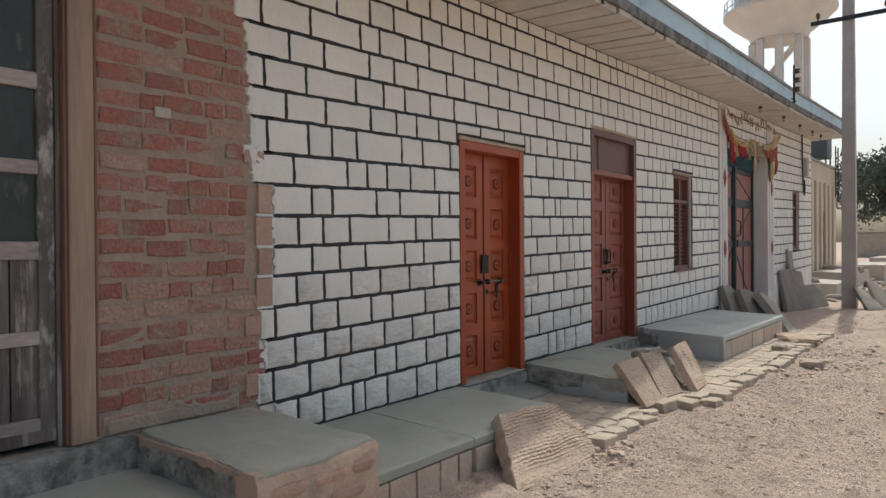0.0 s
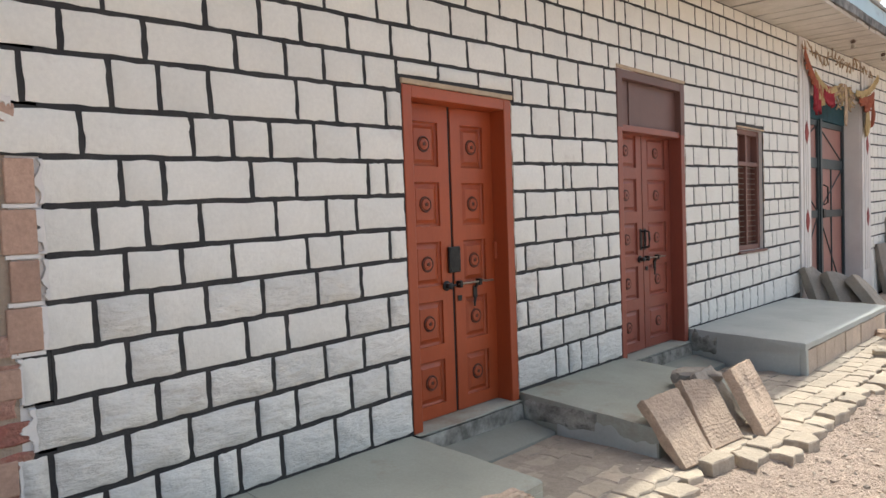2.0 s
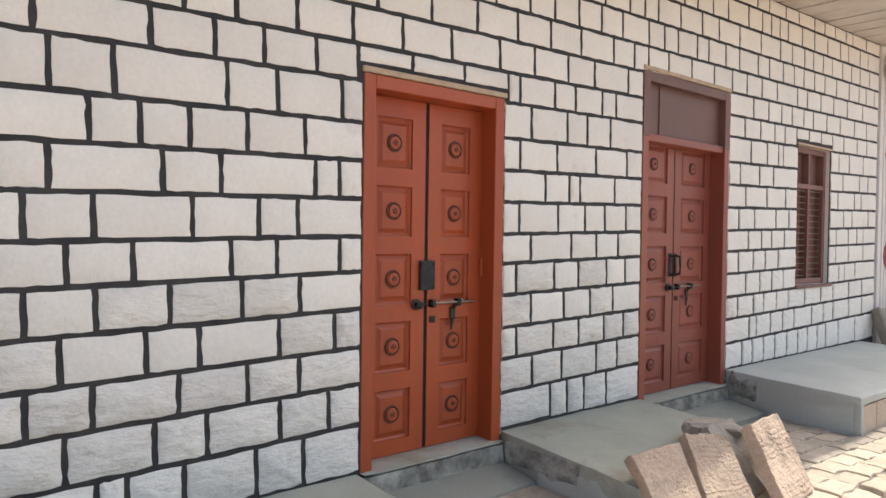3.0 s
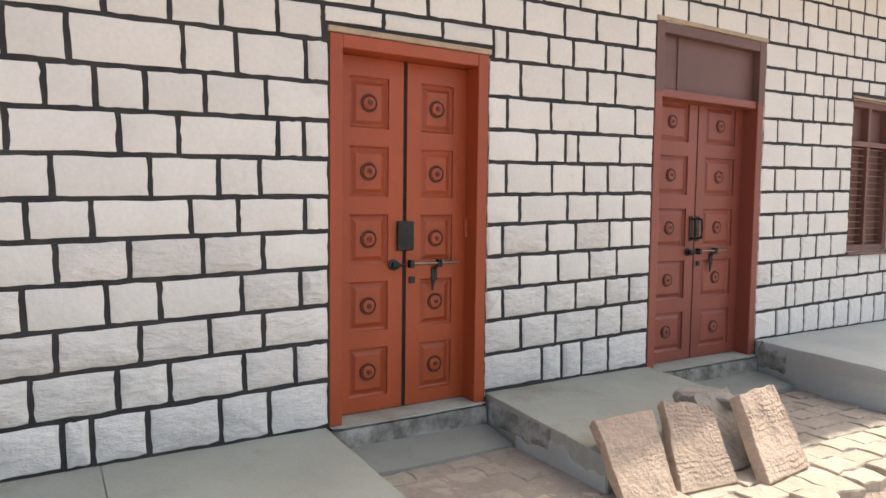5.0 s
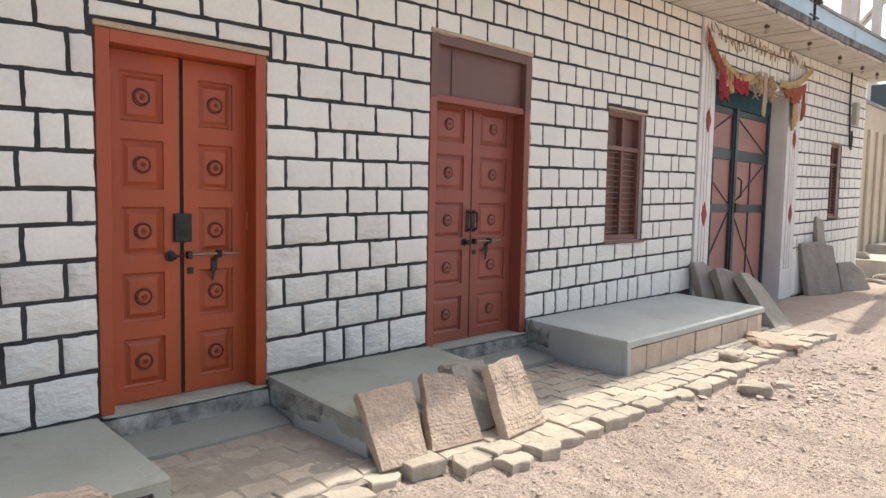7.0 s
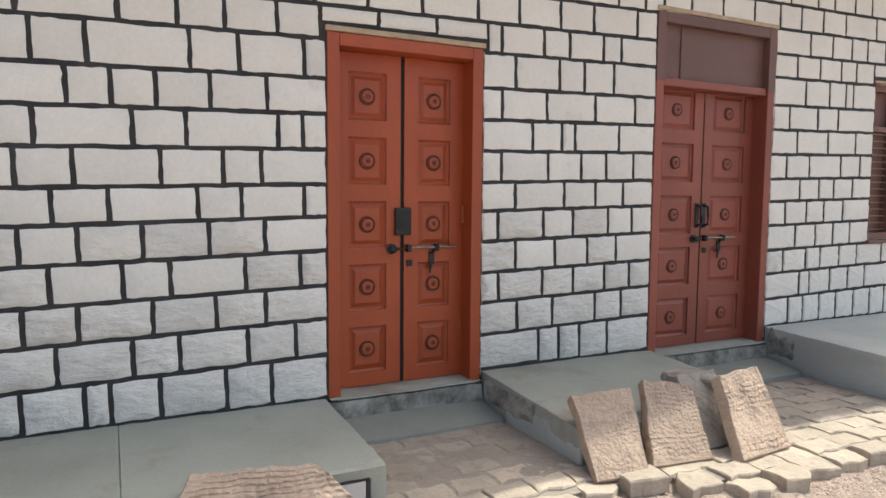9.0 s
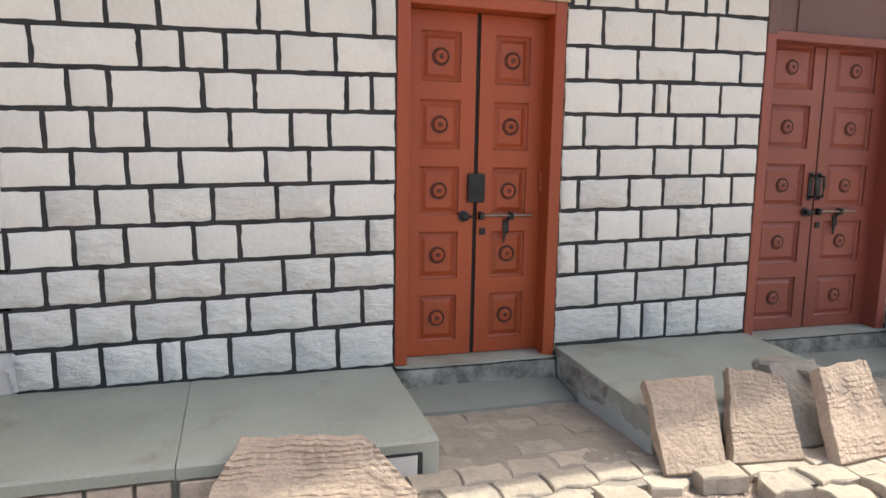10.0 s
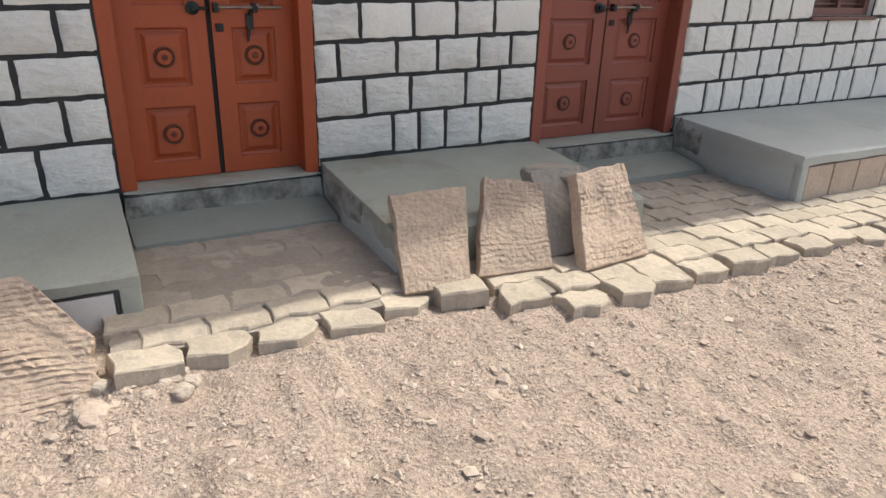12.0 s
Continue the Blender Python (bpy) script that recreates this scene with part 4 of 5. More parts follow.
# tan quoins between brick and limewash
for k in range(4, 8):
    z0, z1 = LINES[k] - 0.052, LINES[k + 1] - 0.052
    bm = boxes((-0.03, 0.006 + 0.002 * (k % 2), 2.69 + 0.02 * (k % 2), 2.815, z0 + 0.014, z1 - 0.010, 0.006))
    part("quoin", bm, "quoin", wall_brick, "tan brick quoin with pale joints")
    bm = boxes((-0.03, 0.002, 2.70, 2.82, z0 - 0.004, z0 + 0.012))
    part("quoin_joint", bm, "plaster", wall_brick)
for k, (a, b) in enumerate(((0.56, 0.70), (0.94, 1.06), (2.02, 2.10))):
    bm = boxes((-0.02, 0.004, 2.61, 2.70 + 0.03 * k, a, b, 0.006))
    part("quoin", bm, "quoin", wall_brick)

old_door = empty("door_3", "old weathered grey wooden door with dark grimy panes", "door", (-0.05, 1.0, 0.5), kind="structure")
inv = Matrix.Translation((0.05, -1.0, -0.5))


def old(nm, bm, mat, lab="", parent=None):
    bm.transform(inv)
    return part(nm, bm, mat, parent or old_door, lab)


old("jamb", boxes((-0.20, 0.025, 1.575, 1.70, 0.50, 2.95, 0.010)), "post_wood", "light brown weathered door post")
old("jamb_edge", boxes((-0.20, 0.016, 1.702, 1.716, 0.52, 2.95, 0.004)), "red_wood", "dark red-brown edge strip")
old("inner_jamb", boxes((-0.20, 0.012, 1.556, 1.573, 0.50, 2.95, 0.005)), "red_wood", "worn red-brown inner frame")
old("door_stop", boxes((-0.20, -0.030, 1.534, 1.555, 0.50, 2.95, 0.004)), "old_wood", "dark weathered door stop")
old("jamb", boxes((-0.20, 0.025, 0.35, 0.475, 0.50, 2.95, 0.010)), "post_wood")
old("frame_head", boxes((-0.20, 0.022, 0.475, 1.575, 2.80, 2.95, 0.010)), "post_wood")
leaf = old("leaf", boxes((-0.085, -0.038, 1.455, 1.53, 0.57, 2.79, 0.006), (-0.085, -0.045, 0.48, 0.58, 0.57, 2.79, 0.006), (-0.083, -0.047, 0.96, 1.05, 0.57, 2.79, 0.006)), "flaking", "stiles with flaking whitewash")
for a, b in ((0.57, 0.66), (1.02, 1.09), (1.44, 1.53), (1.86, 1.93), (2.28, 2.36), (2.72, 2.79)):
    old("rail", boxes((-0.083, -0.040, 0.58, 0.958, a, b, 0.006), (-0.083, -0.040, 1.052, 1.474, a, b, 0.006)), "pale_wood", "pale weathered rail")
for a, b, mt in ((0.66, 1.02, "old_wood"), (1.09, 1.44, "old_wood"), (1.53, 1.86, "dark_pane"), (1.93, 2.28, "dark_pane"), (2.36, 2.72, "dark_pane")):
    for c, d in ((0.58, 0.958), (1.052, 1.474)):
        if mt == "old_wood":
            bm = bmesh.new()
            for q in range(3):
                w = (d - c) / 3
                box(bm, -0.075 + 0.003 * q, -0.062 + 0.003 * q, c + w * q + 0.003, c + w * (q + 1) - 0.003, a, b, 0.003)
            old("board_panel", bm, mt, "cracked grey board panel")
        else:
            old("pane", boxes((-0.070, -0.062, c, d, a, b)), mt, "grimy dark pane")
old("bottom_rail", boxes((-0.088, -0.036, 0.48, 1.53, 0.535, 0.60, 0.006)), "old_wood")

pl0 = empty("plinth", "raised block of brick capped with grey cement", "plinth", (0.55, 2.27, 0), kind="structure")
inv = Matrix.Translation((-0.55, -2.27, 0))
bm = cast(bmesh.new(), [(0.0, -0.1), (1.115, -0.1), (1.108, 0.44), (1.085, 0.482), (0.0, 0.492)], 1.90, 2.655, 37, 0.014, 0.05)
bm.transform(inv)
part("brick_core", bm, "peach", pl0, "peach plaster crumbling off brick", True)
bm = bmesh.new()
rough_box(bm, -0.01, 1.098, 1.912, 2.642, 0.45, 0.503, (26, 18, 2), 0.016, 31)
bm.transform(inv)
part("cement_top", bm, "cement", pl0, "worn grey cement cap with crumbling edges", True)
patch("mud_coat", pl0, inv, "stained", "dark mud-stained cement coat", (0.02, 1.894, -0.02), (1, 0, 0), (0, 0, 1), (0, -1, 0), 0.92, 0.50, 17, 0.10, 40, 0.010)
for k, (yy, zz, w) in enumerate(((1.96, 0.335, 0.23), (2.21, 0.34, 0.22), (2.45, 0.338, 0.17), (2.06, 0.235, 0.24), (2.32, 0.235, 0.23), (1.95, 0.13, 0.22), (2.20, 0.13, 0.23), (2.45, 0.13, 0.17))):
    bm = bmesh.new()
    rough_box(bm, 1.06, 1.119 + 0.004 * (k % 2), yy, yy + w, zz, zz + 0.082, (1, 6, 3), 0.010, k * 3)
    bm.transform(inv)
    part("brick", bm, "quoin", pl0)
base = empty("step", "low cement step and ledge under the old door", "doorstep", (0.3, 1.0, 0), kind="structure")
inv = Matrix.Translation((-0.3, -1.0, 0))
bm = bmesh.new()
rough_box(bm, -0.25, 0.07, 0.2, 1.905, 0.0, 0.50, (4, 12, 4), 0.006, 41)
bm.transform(inv)
part("sill", bm, "stained", base, "stained cement ledge", True)
bm = bmesh.new()
rough_box(bm, 0.06, 0.80, 0.2, 1.905, -0.05, 0.335, (8, 14, 4), 0.008, 43)
bm.transform(inv)
part("tread", bm, "cement", base, "cement step", True)

# ---- gate, its painted piers and the festoon ----
def pier(y0, y1):
    p = empty("pillar", "white painted gate pier with fluting and red diamonds", "pillar", (0, (y0 + y1) / 2, 0), "gate piers", "structure")
    inv = Matrix.Translation((0, -(y0 + y1) / 2, 0))
    top = soffit_z(y0) - 0.01

    def add(nm, bm, mat, lab=""):
        bm.transform(inv)
        part(nm, bm, mat, p, lab)

    add("shaft", boxes((-0.03, 0.020, y0, y1, 0.0, top, 0.006)), "plaster")
    w = (y1 - y0) / 5
    for k in (1, 2, 3):
        add("flute", boxes((0.018, 0.034, y0 + w * (k + 0.15), y0 + w * (k + 0.85), 0.5, top - 0.05, 0.006)), "plaster", "raised white fluting")
    for zc in (1.40, 2.62):
        bm = bmesh.new()
        c = (y0 + y1) / 2
        pts = [(c, zc - 0.17), (c + 0.085, zc), (c, zc + 0.17), (c - 0.085, zc)]
        lo = [bm.verts.new((0.030, y, z)) for y, z in pts]
        hi = [bm.verts.new((0.042, c + (y - c) * 0.9, zc + (z - zc) * 0.9)) for y, z in pts]
        bm.faces.new(hi)
        for i in range(4):
            bm.faces.new((lo[i], lo[(i + 1) % 4], hi[(i + 1) % 4], hi[i]))
        add("diamond", bm, "red_tile", "dull red diamond")


pier(12.02, 12.44)
pier(15.16, 15.71)

gate = empty("gate", "closed faded red-brown steel gate with dark teal framing", "gate", (-0.28, 13.8, 0), kind="structure")
inv = Matrix.Translation((0.28, -13.8, 0))


def gp(nm, bm, mat, lab="", parent=None):
    bm.transform(inv)
    return part(nm, bm, mat, parent or gate, lab)


for a, b in ((12.46, 13.79), (13.81, 15.14)):
    leaf = gp("gate_leaf", boxes((-0.30, -0.285, a, b, 0.06, 2.95)), "gate_sheet", "faded red-brown sheet")
    for y0, y1 in ((a, a + 0.07), (b - 0.07, b)):
        gp("gate_stile", boxes((-0.285, -0.245, y0, y1, 0.06, 2.95, 0.004)), "gate_frame", "", leaf)
    for z0, z1 in ((0.06, 0.14), (1.42, 1.54), (2.20, 2.36), (2.86, 2.95)):
        gp("gate_band", boxes((-0.286, -0.262, a + 0.07, b - 0.07, z0, z1, 0.003)), "gate_frame", "", leaf)
    for z0, z1, flip in ((0.14, 1.42, 0), (1.54, 2.20, 1), (2.36, 2.86, 0)):
        for side in ((0,) if (a < 13) == bool(flip) else (1,)):
            bm = bmesh.new()
            p0, p1 = ((a + 0.07, b - 0.07) if side else (b - 0.07, a + 0.07))
            rod(bm, (-0.277, p0, z0), (-0.277, p1, z1), 0.010, 6)
            gp("gate_brace", bm, "gate_frame", "", leaf)
    gp("gate_bar", boxes((-0.286, -0.266, (a + b) / 2 - 0.012, (a + b) / 2 + 0.012, 0.14, 2.2, 0.003)), "gate_frame", "", leaf)
gp("gate_post", boxes((-0.262, -0.22, 13.755, 13.845, 0.06, 2.97, 0.006)), "gate_frame", "dark teal meeting post")
bm = bmesh.new()
tube(bm, [(-0.22, 13.88, 1.62), (-0.16, 13.88, 1.66), (-0.16, 13.88, 1.90), (-0.22, 13.88, 1.94)], 0.012, 8)
gp("gate_handle", bm, "iron", "black pull handle")
gp("gate_lock", boxes((-0.245, -0.20, 13.82, 13.93, 1.42, 1.56, 0.006)), "iron", "black gate lock")
gp("gate_head", boxes((-0.30, -0.24, 12.46, 15.14, 2.955, 3.29, 0.004)), "teal_cloth", "dark teal panel over the leaves")


def cloth(name, label, pts, drop, mat, folds=26, seed=0, group="festoon pieces"):
    """A gathered strip of cloth hung from a line of points, with folds and a ragged hem."""
    bm = bmesh.new()
    n = folds * 3
    cols = []
    for i in range(n + 1):
        u = i / n * (len(pts) - 1)
        k = min(int(u), len(pts) - 2)
        p = Vector(pts[k]).lerp(Vector(pts[k + 1]), u - k)
        col = []
        for j in range(5):
            v = j / 4
            f = math.sin(i * 2.1) * 0.018 * (0.4 + v) + noise.noise(Vector((i * 0.3, v * 2, seed))) * 0.03 * v
            d = drop * (1 + 0.35 * noise.noise(Vector((i * 0.21, seed, 3))))
            col.append(bm.verts.new((p.x + 0.02 + f, p.y + 0.012 * math.sin(i * 1.3) * v, p.z - d * v)))
        cols.append(col)
    for a, b in zip(cols[:-1], cols[1:]):
        for j in range(4):
            bm.faces.new((a[j], b[j], b[j + 1], a[j + 1]))
    ob = finish(name, bm, mat, None, True)
    md = ob.modifiers.new("thickness", "SOLIDIFY")
    md.thickness = 0.004
    return tagged(ob, label, "festoon", group)


def arc(y0, z0, y1, z1, sag, n=9, x=0.06):
    return [(x, y0 + (y1 - y0) * t / n, z0 + (z1 - z0) * t / n - sag * 4 * (t / n) * (1 - t / n)) for t in range(n + 1)]


cloth("festoon_swag", "orange-red cloth swag draped down beside the gate", arc(12.02, 3.76, 12.80, 3.30, 0.08), 0.17, "orange_cloth", 16, 1)
cloth("festoon_swag", "faded yellow cloth swag drooping over the gate", arc(12.45, 3.50, 13.45, 3.40, 0.10, 8), 0.10, "yellow_cloth", 18, 2)
cloth("festoon_swag", "faded yellow cloth swag rising to the gate pier", arc(14.55, 3.46, 15.98, 3.88, 0.12, 10), 0.11, "yellow_cloth", 24, 12)
cloth("festoon_swag", "orange-red cloth swag under the yellow one", arc(14.75, 3.40, 15.70, 3.55, 0.06, 8), 0.15, "orange_cloth", 18, 13)
cloth("festoon_tail", "hanging crimson cloth tail over the gate", arc(12.40, 3.40, 12.70, 3.30, 0.0, 3), 0.40, "red_cloth", 7, 3)
cloth("festoon_tail", "hanging crimson cloth tail over the gate", arc(12.85, 3.36, 13.35, 3.36, 0.02, 4), 0.26, "red_cloth", 10, 4)
cloth("festoon_tail", "yellow cloth loop hanging over the gate", arc(12.60, 3.36, 12.82, 3.28, 0.0, 3), 0.26, "yellow_cloth", 6, 5)
cloth("festoon_tail", "orange-red cloth tail at the gate pier", arc(15.05, 3.36, 15.45, 3.46, 0.03, 4), 0.20, "orange_cloth", 12, 6)
cloth("festoon_tail", "yellow cloth tail at the gate pier", arc(15.15, 3.18, 15.35, 3.25, 0.0, 3), 0.40, "yellow_cloth", 6, 7)
cloth("festoon_tail", "faded orange tail hanging down the gate pier", arc(15.58, 3.45, 15.66, 3.45, 0.0, 2), 0.42, "orange_cloth", 4, 8)
random.seed(5)
fan = empty("festoon_fan", "fan of tan tinsel strings with a central tassel", "festoon", (0.06, 13.95, 3.47), "festoon pieces")
for yc in (13.75, 14.20):
    for k in range(22):
        a = math.radians(-155 + 130 * k / 21)
        r0, r1 = 0.05, random.uniform(0.28, 0.42)
        bm = bmesh.new()
        pts = []
        for j in range(6):
            r = r0 + (r1 - r0) * j / 5
            pts.append((0.03 * math.sin(j * 1.9 + k), yc - 13.95 + r * math.cos(a) * 0.9, r * math.sin(a) * 1.0 + 0.012 * math.sin(j * 3 + k)))
        tube(bm, pts, 0.011, 5)
        part("string", bm, "tinsel" if k % 3 else "yellow_cloth", fan)
bm = bmesh.new()
for k in range(7):
    tube(bm, [(0.02, -0.05 + 0.016 * k, 0.0), (0.03, -0.05 + 0.017 * k, -0.28), (0.02, -0.06 + 0.02 * k, -0.58 - 0.03 * (k % 3))], 0.010, 5)
part("tassel", bm, "tinsel", fan, "long faded tassel")
for k in range(9):
    y0 = 12.05 + 0.42 * k
    bm = bmesh.new()
    pts = []
    for j in range(26):
        u = j / 25
        pts.append((0.03 + 0.02 * math.sin(u * 17 + k), y0 + 0.42 * u + 0.04 * math.cos(u * 21 + k), 3.80 + 0.02 * k - 0.06 * (k % 3) - 0.06 * math.sin(u * 15 + 2 * k) - 0.03 * math.sin(u * 33)))
    tube(bm, pts, 0.008, 5)
    tagged(finish("festoon_string", bm, "tinsel", None, True), "curled strip of tan tinsel on the wall over the gate", "festoon", "festoon pieces")


def bulb(x, y):
    z = soffit_z(y)
    b = empty("bulb_holder", "small dark lamp holder under the stone overhang", "lamp holder", (x, y, z), "lamp holders")
    bm = bmesh.new()
    lathe(bm, (0, 0, -0.075), ((0.018, 0), (0.032, 0.012), (0.036, 0.03), (0.020, 0.05), (0.014, 0.077)), 12)
    part("cap", bm, "ceramic", b, "", True)
    bm = bmesh.new()
    lathe(bm, (0, 0, -0.15), ((0.006, 0), (0.026, 0.014), (0.030, 0.035), (0.016, 0.066), (0.014, 0.078)), 12)
    part("bulb", bm, "pale_slab", b, "dusty lamp bulb", True)


for x, y in ((0.42, 13.0), (0.45, 14.6), (0.42, 16.2), (0.40, 17.6), (0.40, 18.6)):
    bulb(x, y)


board = empty("meter_board", "grey meter box and iron conduit on the wall", "meter box", (0.0, 18.4, 2.6))
part("box", boxes((-0.002, 0.09, 0.24, 0.44, 0.55, 0.98, 0.01)), "pale_slab", board, "pale grey box")
bm = bmesh.new()
tube(bm, [(0.04, -0.05, 1.62), (0.04, -0.05, 0.9), (0.04, 0.02, 0.45), (0.05, 0.06, 0.1), (0.05, 0.14, 0.06), (0.05, 0.18, 0.2), (0.05, 0.14, 0.42)], 0.018, 6)
part("conduit", bm, "iron", board, "dark bent conduit")


# ---- leaning slabs of split sandstone ----
def slab(label, bl, br, tl, tr, thick, mat="sandstone", seed=0, ridges=1.0, shoulder=None, n=60, turns=13):
    bl, br, tl, tr = map(Vector, (bl, br, tl, tr))
    nor = (br - bl).cross(tl - bl).normalized()
    if nor.x < 0:
        nor = -nor
    bm = bmesh.new()
    front, back = [], []
    for i in range(n + 1):
        fr, bk = [], []
        for j in range(n + 1):
            s, t = i / n, j / n
            cap = 1.0
            if shoulder and s > shoulder[0]:
                cap = 1 - (1 - shoulder[1]) * ((s - shoulder[0]) / (1 - shoulder[0])) ** 1.2
            t2 = t * cap
            e = noise.noise(Vector((s * 4, t * 4, seed)))
            s2 = s + (0.025 * noise.noise(Vector((t * 3.5, seed, 1 if s > 0.5 else 5))) + 0.012 * noise.noise(Vector((t * 12, seed, 2)))) * (1 if s in (0, 1) else abs(2 * s - 1))
            t3 = t2 + (0.03 * noise.noise(Vector((s * 3.0, seed, 8))) + 0.014 * noise.noise(Vector((s * 11, seed, 9)))) * max(0.0, 2 * t - 1)
            p = bl.lerp(br, s2).lerp(tl.lerp(tr, s2), t3)
            rim = min(s, 1 - s, t * 1.0, 1 - t) * n
            lip = -0.010 if rim < 0.5 else 0.0
            v = t2 * turns + 0.35 * noise.noise(Vector((s * 6, t2 * 5, seed + 3)))
            v += 0.25 * math.sin(math.floor(s * turns * 0.42 + 2.0 * noise.noise(Vector((s * 3, t2 * 8, seed + 40)))) * 5.1)
            row = math.floor(v)
            u = s * turns * 0.75 + 7.3 * abs(math.sin(row * 12.9 + seed)) + 0.5 * noise.noise(Vector((s * 9, t2 * 9, seed + 7)))
            chip = abs(math.sin(row * 78.2 + math.floor(u) * 37.7 + seed)) * math.sin(math.pi * (u - math.floor(u))) ** 0.5
            d = ridges * 0.0085 * chip * (1 - (v - row)) * max(0.15, 0.75 + 0.9 * noise.noise(Vector((s * 5, t2 * 5, seed + 20))))
            d += 0.006 * e + 0.003 * noise.noise(Vector((s * 12, t2 * 16, seed))) + 0.0022 * noise.noise(Vector((s * 22, t2 * 44, seed)))
            fr.append(bm.verts.new(p + nor * (d + lip)))
            bk.append(bm.verts.new(p - nor * (thick * (1 + 0.2 * e)) + (bl + br + tl + tr - 4 * p) * 0.006))
        front.append(fr)
        back.append(bk)
    for i in range(n):
        for j in range(n):
            bm.faces.new((front[i][j], front[i + 1][j], front[i + 1][j + 1], front[i][j + 1]))
            bm.faces.new((back[i][j], back[i][j + 1], back[i + 1][j + 1], back[i + 1][j]))
        for j in (0, n):
            bm.faces.new((front[i][j], front[i + 1][j], back[i + 1][j], back[i][j]))
            bm.faces.new((front[j][i], front[j][i + 1], back[j][i + 1], back[j][i]))
    return tagged(finish("stone_slab", bm, mat, None, True), label, "stone slab", "leaning stone slabs")


slab("rough chiselled pink sandstone slab leaning on the plinth", (1.34, 3.62, -0.03), (1.42, 4.59, -0.03), (0.99, 3.93, 0.350), (1.15, 4.60, 0.350), 0.11, seed=1, ridges=1.7, shoulder=(0.70, 0.50), n=130, turns=21)
slab("rough pink sandstone slab leaning beside two others", (1.275, 5.79, 0.075), (1.32, 6.09, 0.075), (0.965, 5.855, 0.425), (1.02, 6.215, 0.44), 0.065, seed=2, ridges=0.55, n=90, turns=19)
slab("split pink sandstone slab leaning between two others", (1.275, 6.15, 0.085), (1.32, 6.54, 0.085), (0.985, 6.335, 0.460), (1.08, 6.60, 0.43), 0.065, seed=3, ridges=0.65, n=90, turns=17)
slab("grey-brown stone slab leaning behind the pink ones", (1.22, 6.60, 0.085), (1.20, 6.92, 0.085), (0.95, 6.62, 0.44), (0.93, 6.95, 0.45), 0.05, "grey_stone", seed=4, ridges=0.3)
slab("pitted pink sandstone slab leaning in full sun", (1.42, 6.65, 0.085), (1.375, 7.09, 0.085), (1.145, 6.755, 0.478), (1.18, 7.025, 0.51), 0.07, seed=5, ridges=0.85, n=90, turns=15)
slab("grey-brown stone slab stacked beside the gate pier", (0.40, 11.80, 0.0), (0.62, 12.25, 0.0), (0.10, 11.86, 0.80), (0.22, 12.25, 0.76), 0.14, "grey_stone", 6, 0.5, (0.45, 0.80), n=28)
slab("grey-brown stone slab stacked beside the gate pier", (0.66, 11.86, 0.0), (0.92, 12.32, 0.0), (0.34, 11.95, 0.74), (0.50, 12.36, 0.72), 0.14, "grey_stone", 7, 0.5, (0.3, 0.86), n=28)
slab("long grey-brown slab sloping off the cement plinth", (1.16, 11.95, 0.0), (1.10, 12.60, 0.0), (0.62, 12.05, 0.70), (0.60, 12.52, 0.66), 0.13, "grey_stone", 8, 0.5, (0.6, 0.78), n=28)
slab("broad grey stone slab standing against the wall", (0.20, 16.10, 0.0), (0.46, 17.02, 0.0), (0.06, 15.97, 0.90), (0.29, 16.86, 0.94), 0.10, "grey_stone", 9, 0.3, (0.55, 0.90))
slab("low grey stone slab standing beside a broad one", (0.42, 17.22, 0.0), (0.68, 18.00, 0.0), (0.26, 17.40, 0.52), (0.46, 17.98, 0.54), 0.10, "grey_stone", 13, 0.3, (0.6, 0.70), n=28)
slab("narrow upright grey stone slab behind a broad one", (0.20, 16.72, 0.0), (0.24, 17.12, 0.0), (0.05, 16.72, 1.36), (0.07, 17.05, 1.28), 0.07, "grey_stone", 10, 0.3)
slab("grey-brown stone slab leaning on the pole", (1.50, 17.55, 0.0), (1.78, 17.95, 0.0), (1.18, 17.85, 0.50), (1.30, 18.10, 0.46), 0.08, "grey_stone", 11, 0.4, n=14)
slab("grey-brown stone slab leaning on the pole", (1.62, 18.2, 0.0), (1.95, 18.6, 0.0), (1.35, 18.5, 0.62), (1.5, 18.8, 0.58), 0.08, "grey_stone", 12, 0.4, n=14)


def rock(label, x, y, z, sx, sy, sz, mat="pebble", seed=0, name="rock", group="loose rocks"):
    bm = bmesh.new()
    bmesh.ops.create_icosphere(bm, subdivisions=3, radius=1.0)
    for v in bm.verts:
        p = v.co.copy()
        q = Vector([math.copysign(abs(c) ** 0.6, c) for c in p])
        q *= 1 + 0.28 * noise.noise(p * 1.3 + Vector((seed, 0, 0))) + 0.10 * noise.noise(p * 3.5 + Vector((0, seed, 0)))
        v.co = Vector((q.x * sx, q.y * sy, q.z * sz))
    ob = finish(name, bm, mat, None, False)
    ob.matrix_basis = pose(x, y, z + sz * 0.55, 0, 0, seed * 37)
    return tagged(ob, label, "rock", group)


# ---- background down the street ----
pole = empty("utility_pole", "tapered grey concrete utility pole with a crossarm", "utility pole", (1.06, 18.1, 0))
bm = bmesh.new()
vs = []
for zz, w, d in ((-0.2, 0.150, 0.12), (3.0, 0.135, 0.11), (8.4, 0.105, 0.085)):
    vs.append([bm.verts.new((a * w, b * d, zz)) for a, b in ((-1, -1), (1, -1), (1, 1), (-1, 1))])
for a, b in zip(vs[:-1], vs[1:]):
    for i in range(4):
        bm.faces.new((a[i], a[(i + 1) % 4], b[(i + 1) % 4], b[i]))
bm.faces.new(vs[-1])
part("shaft", bm, "concrete_pole", pole)
part("crossarm", boxes((-0.75, 1.9, -0.17, -0.10, 6.58, 6.67, 0.005)), "iron", pole, "dark steel crossarm")
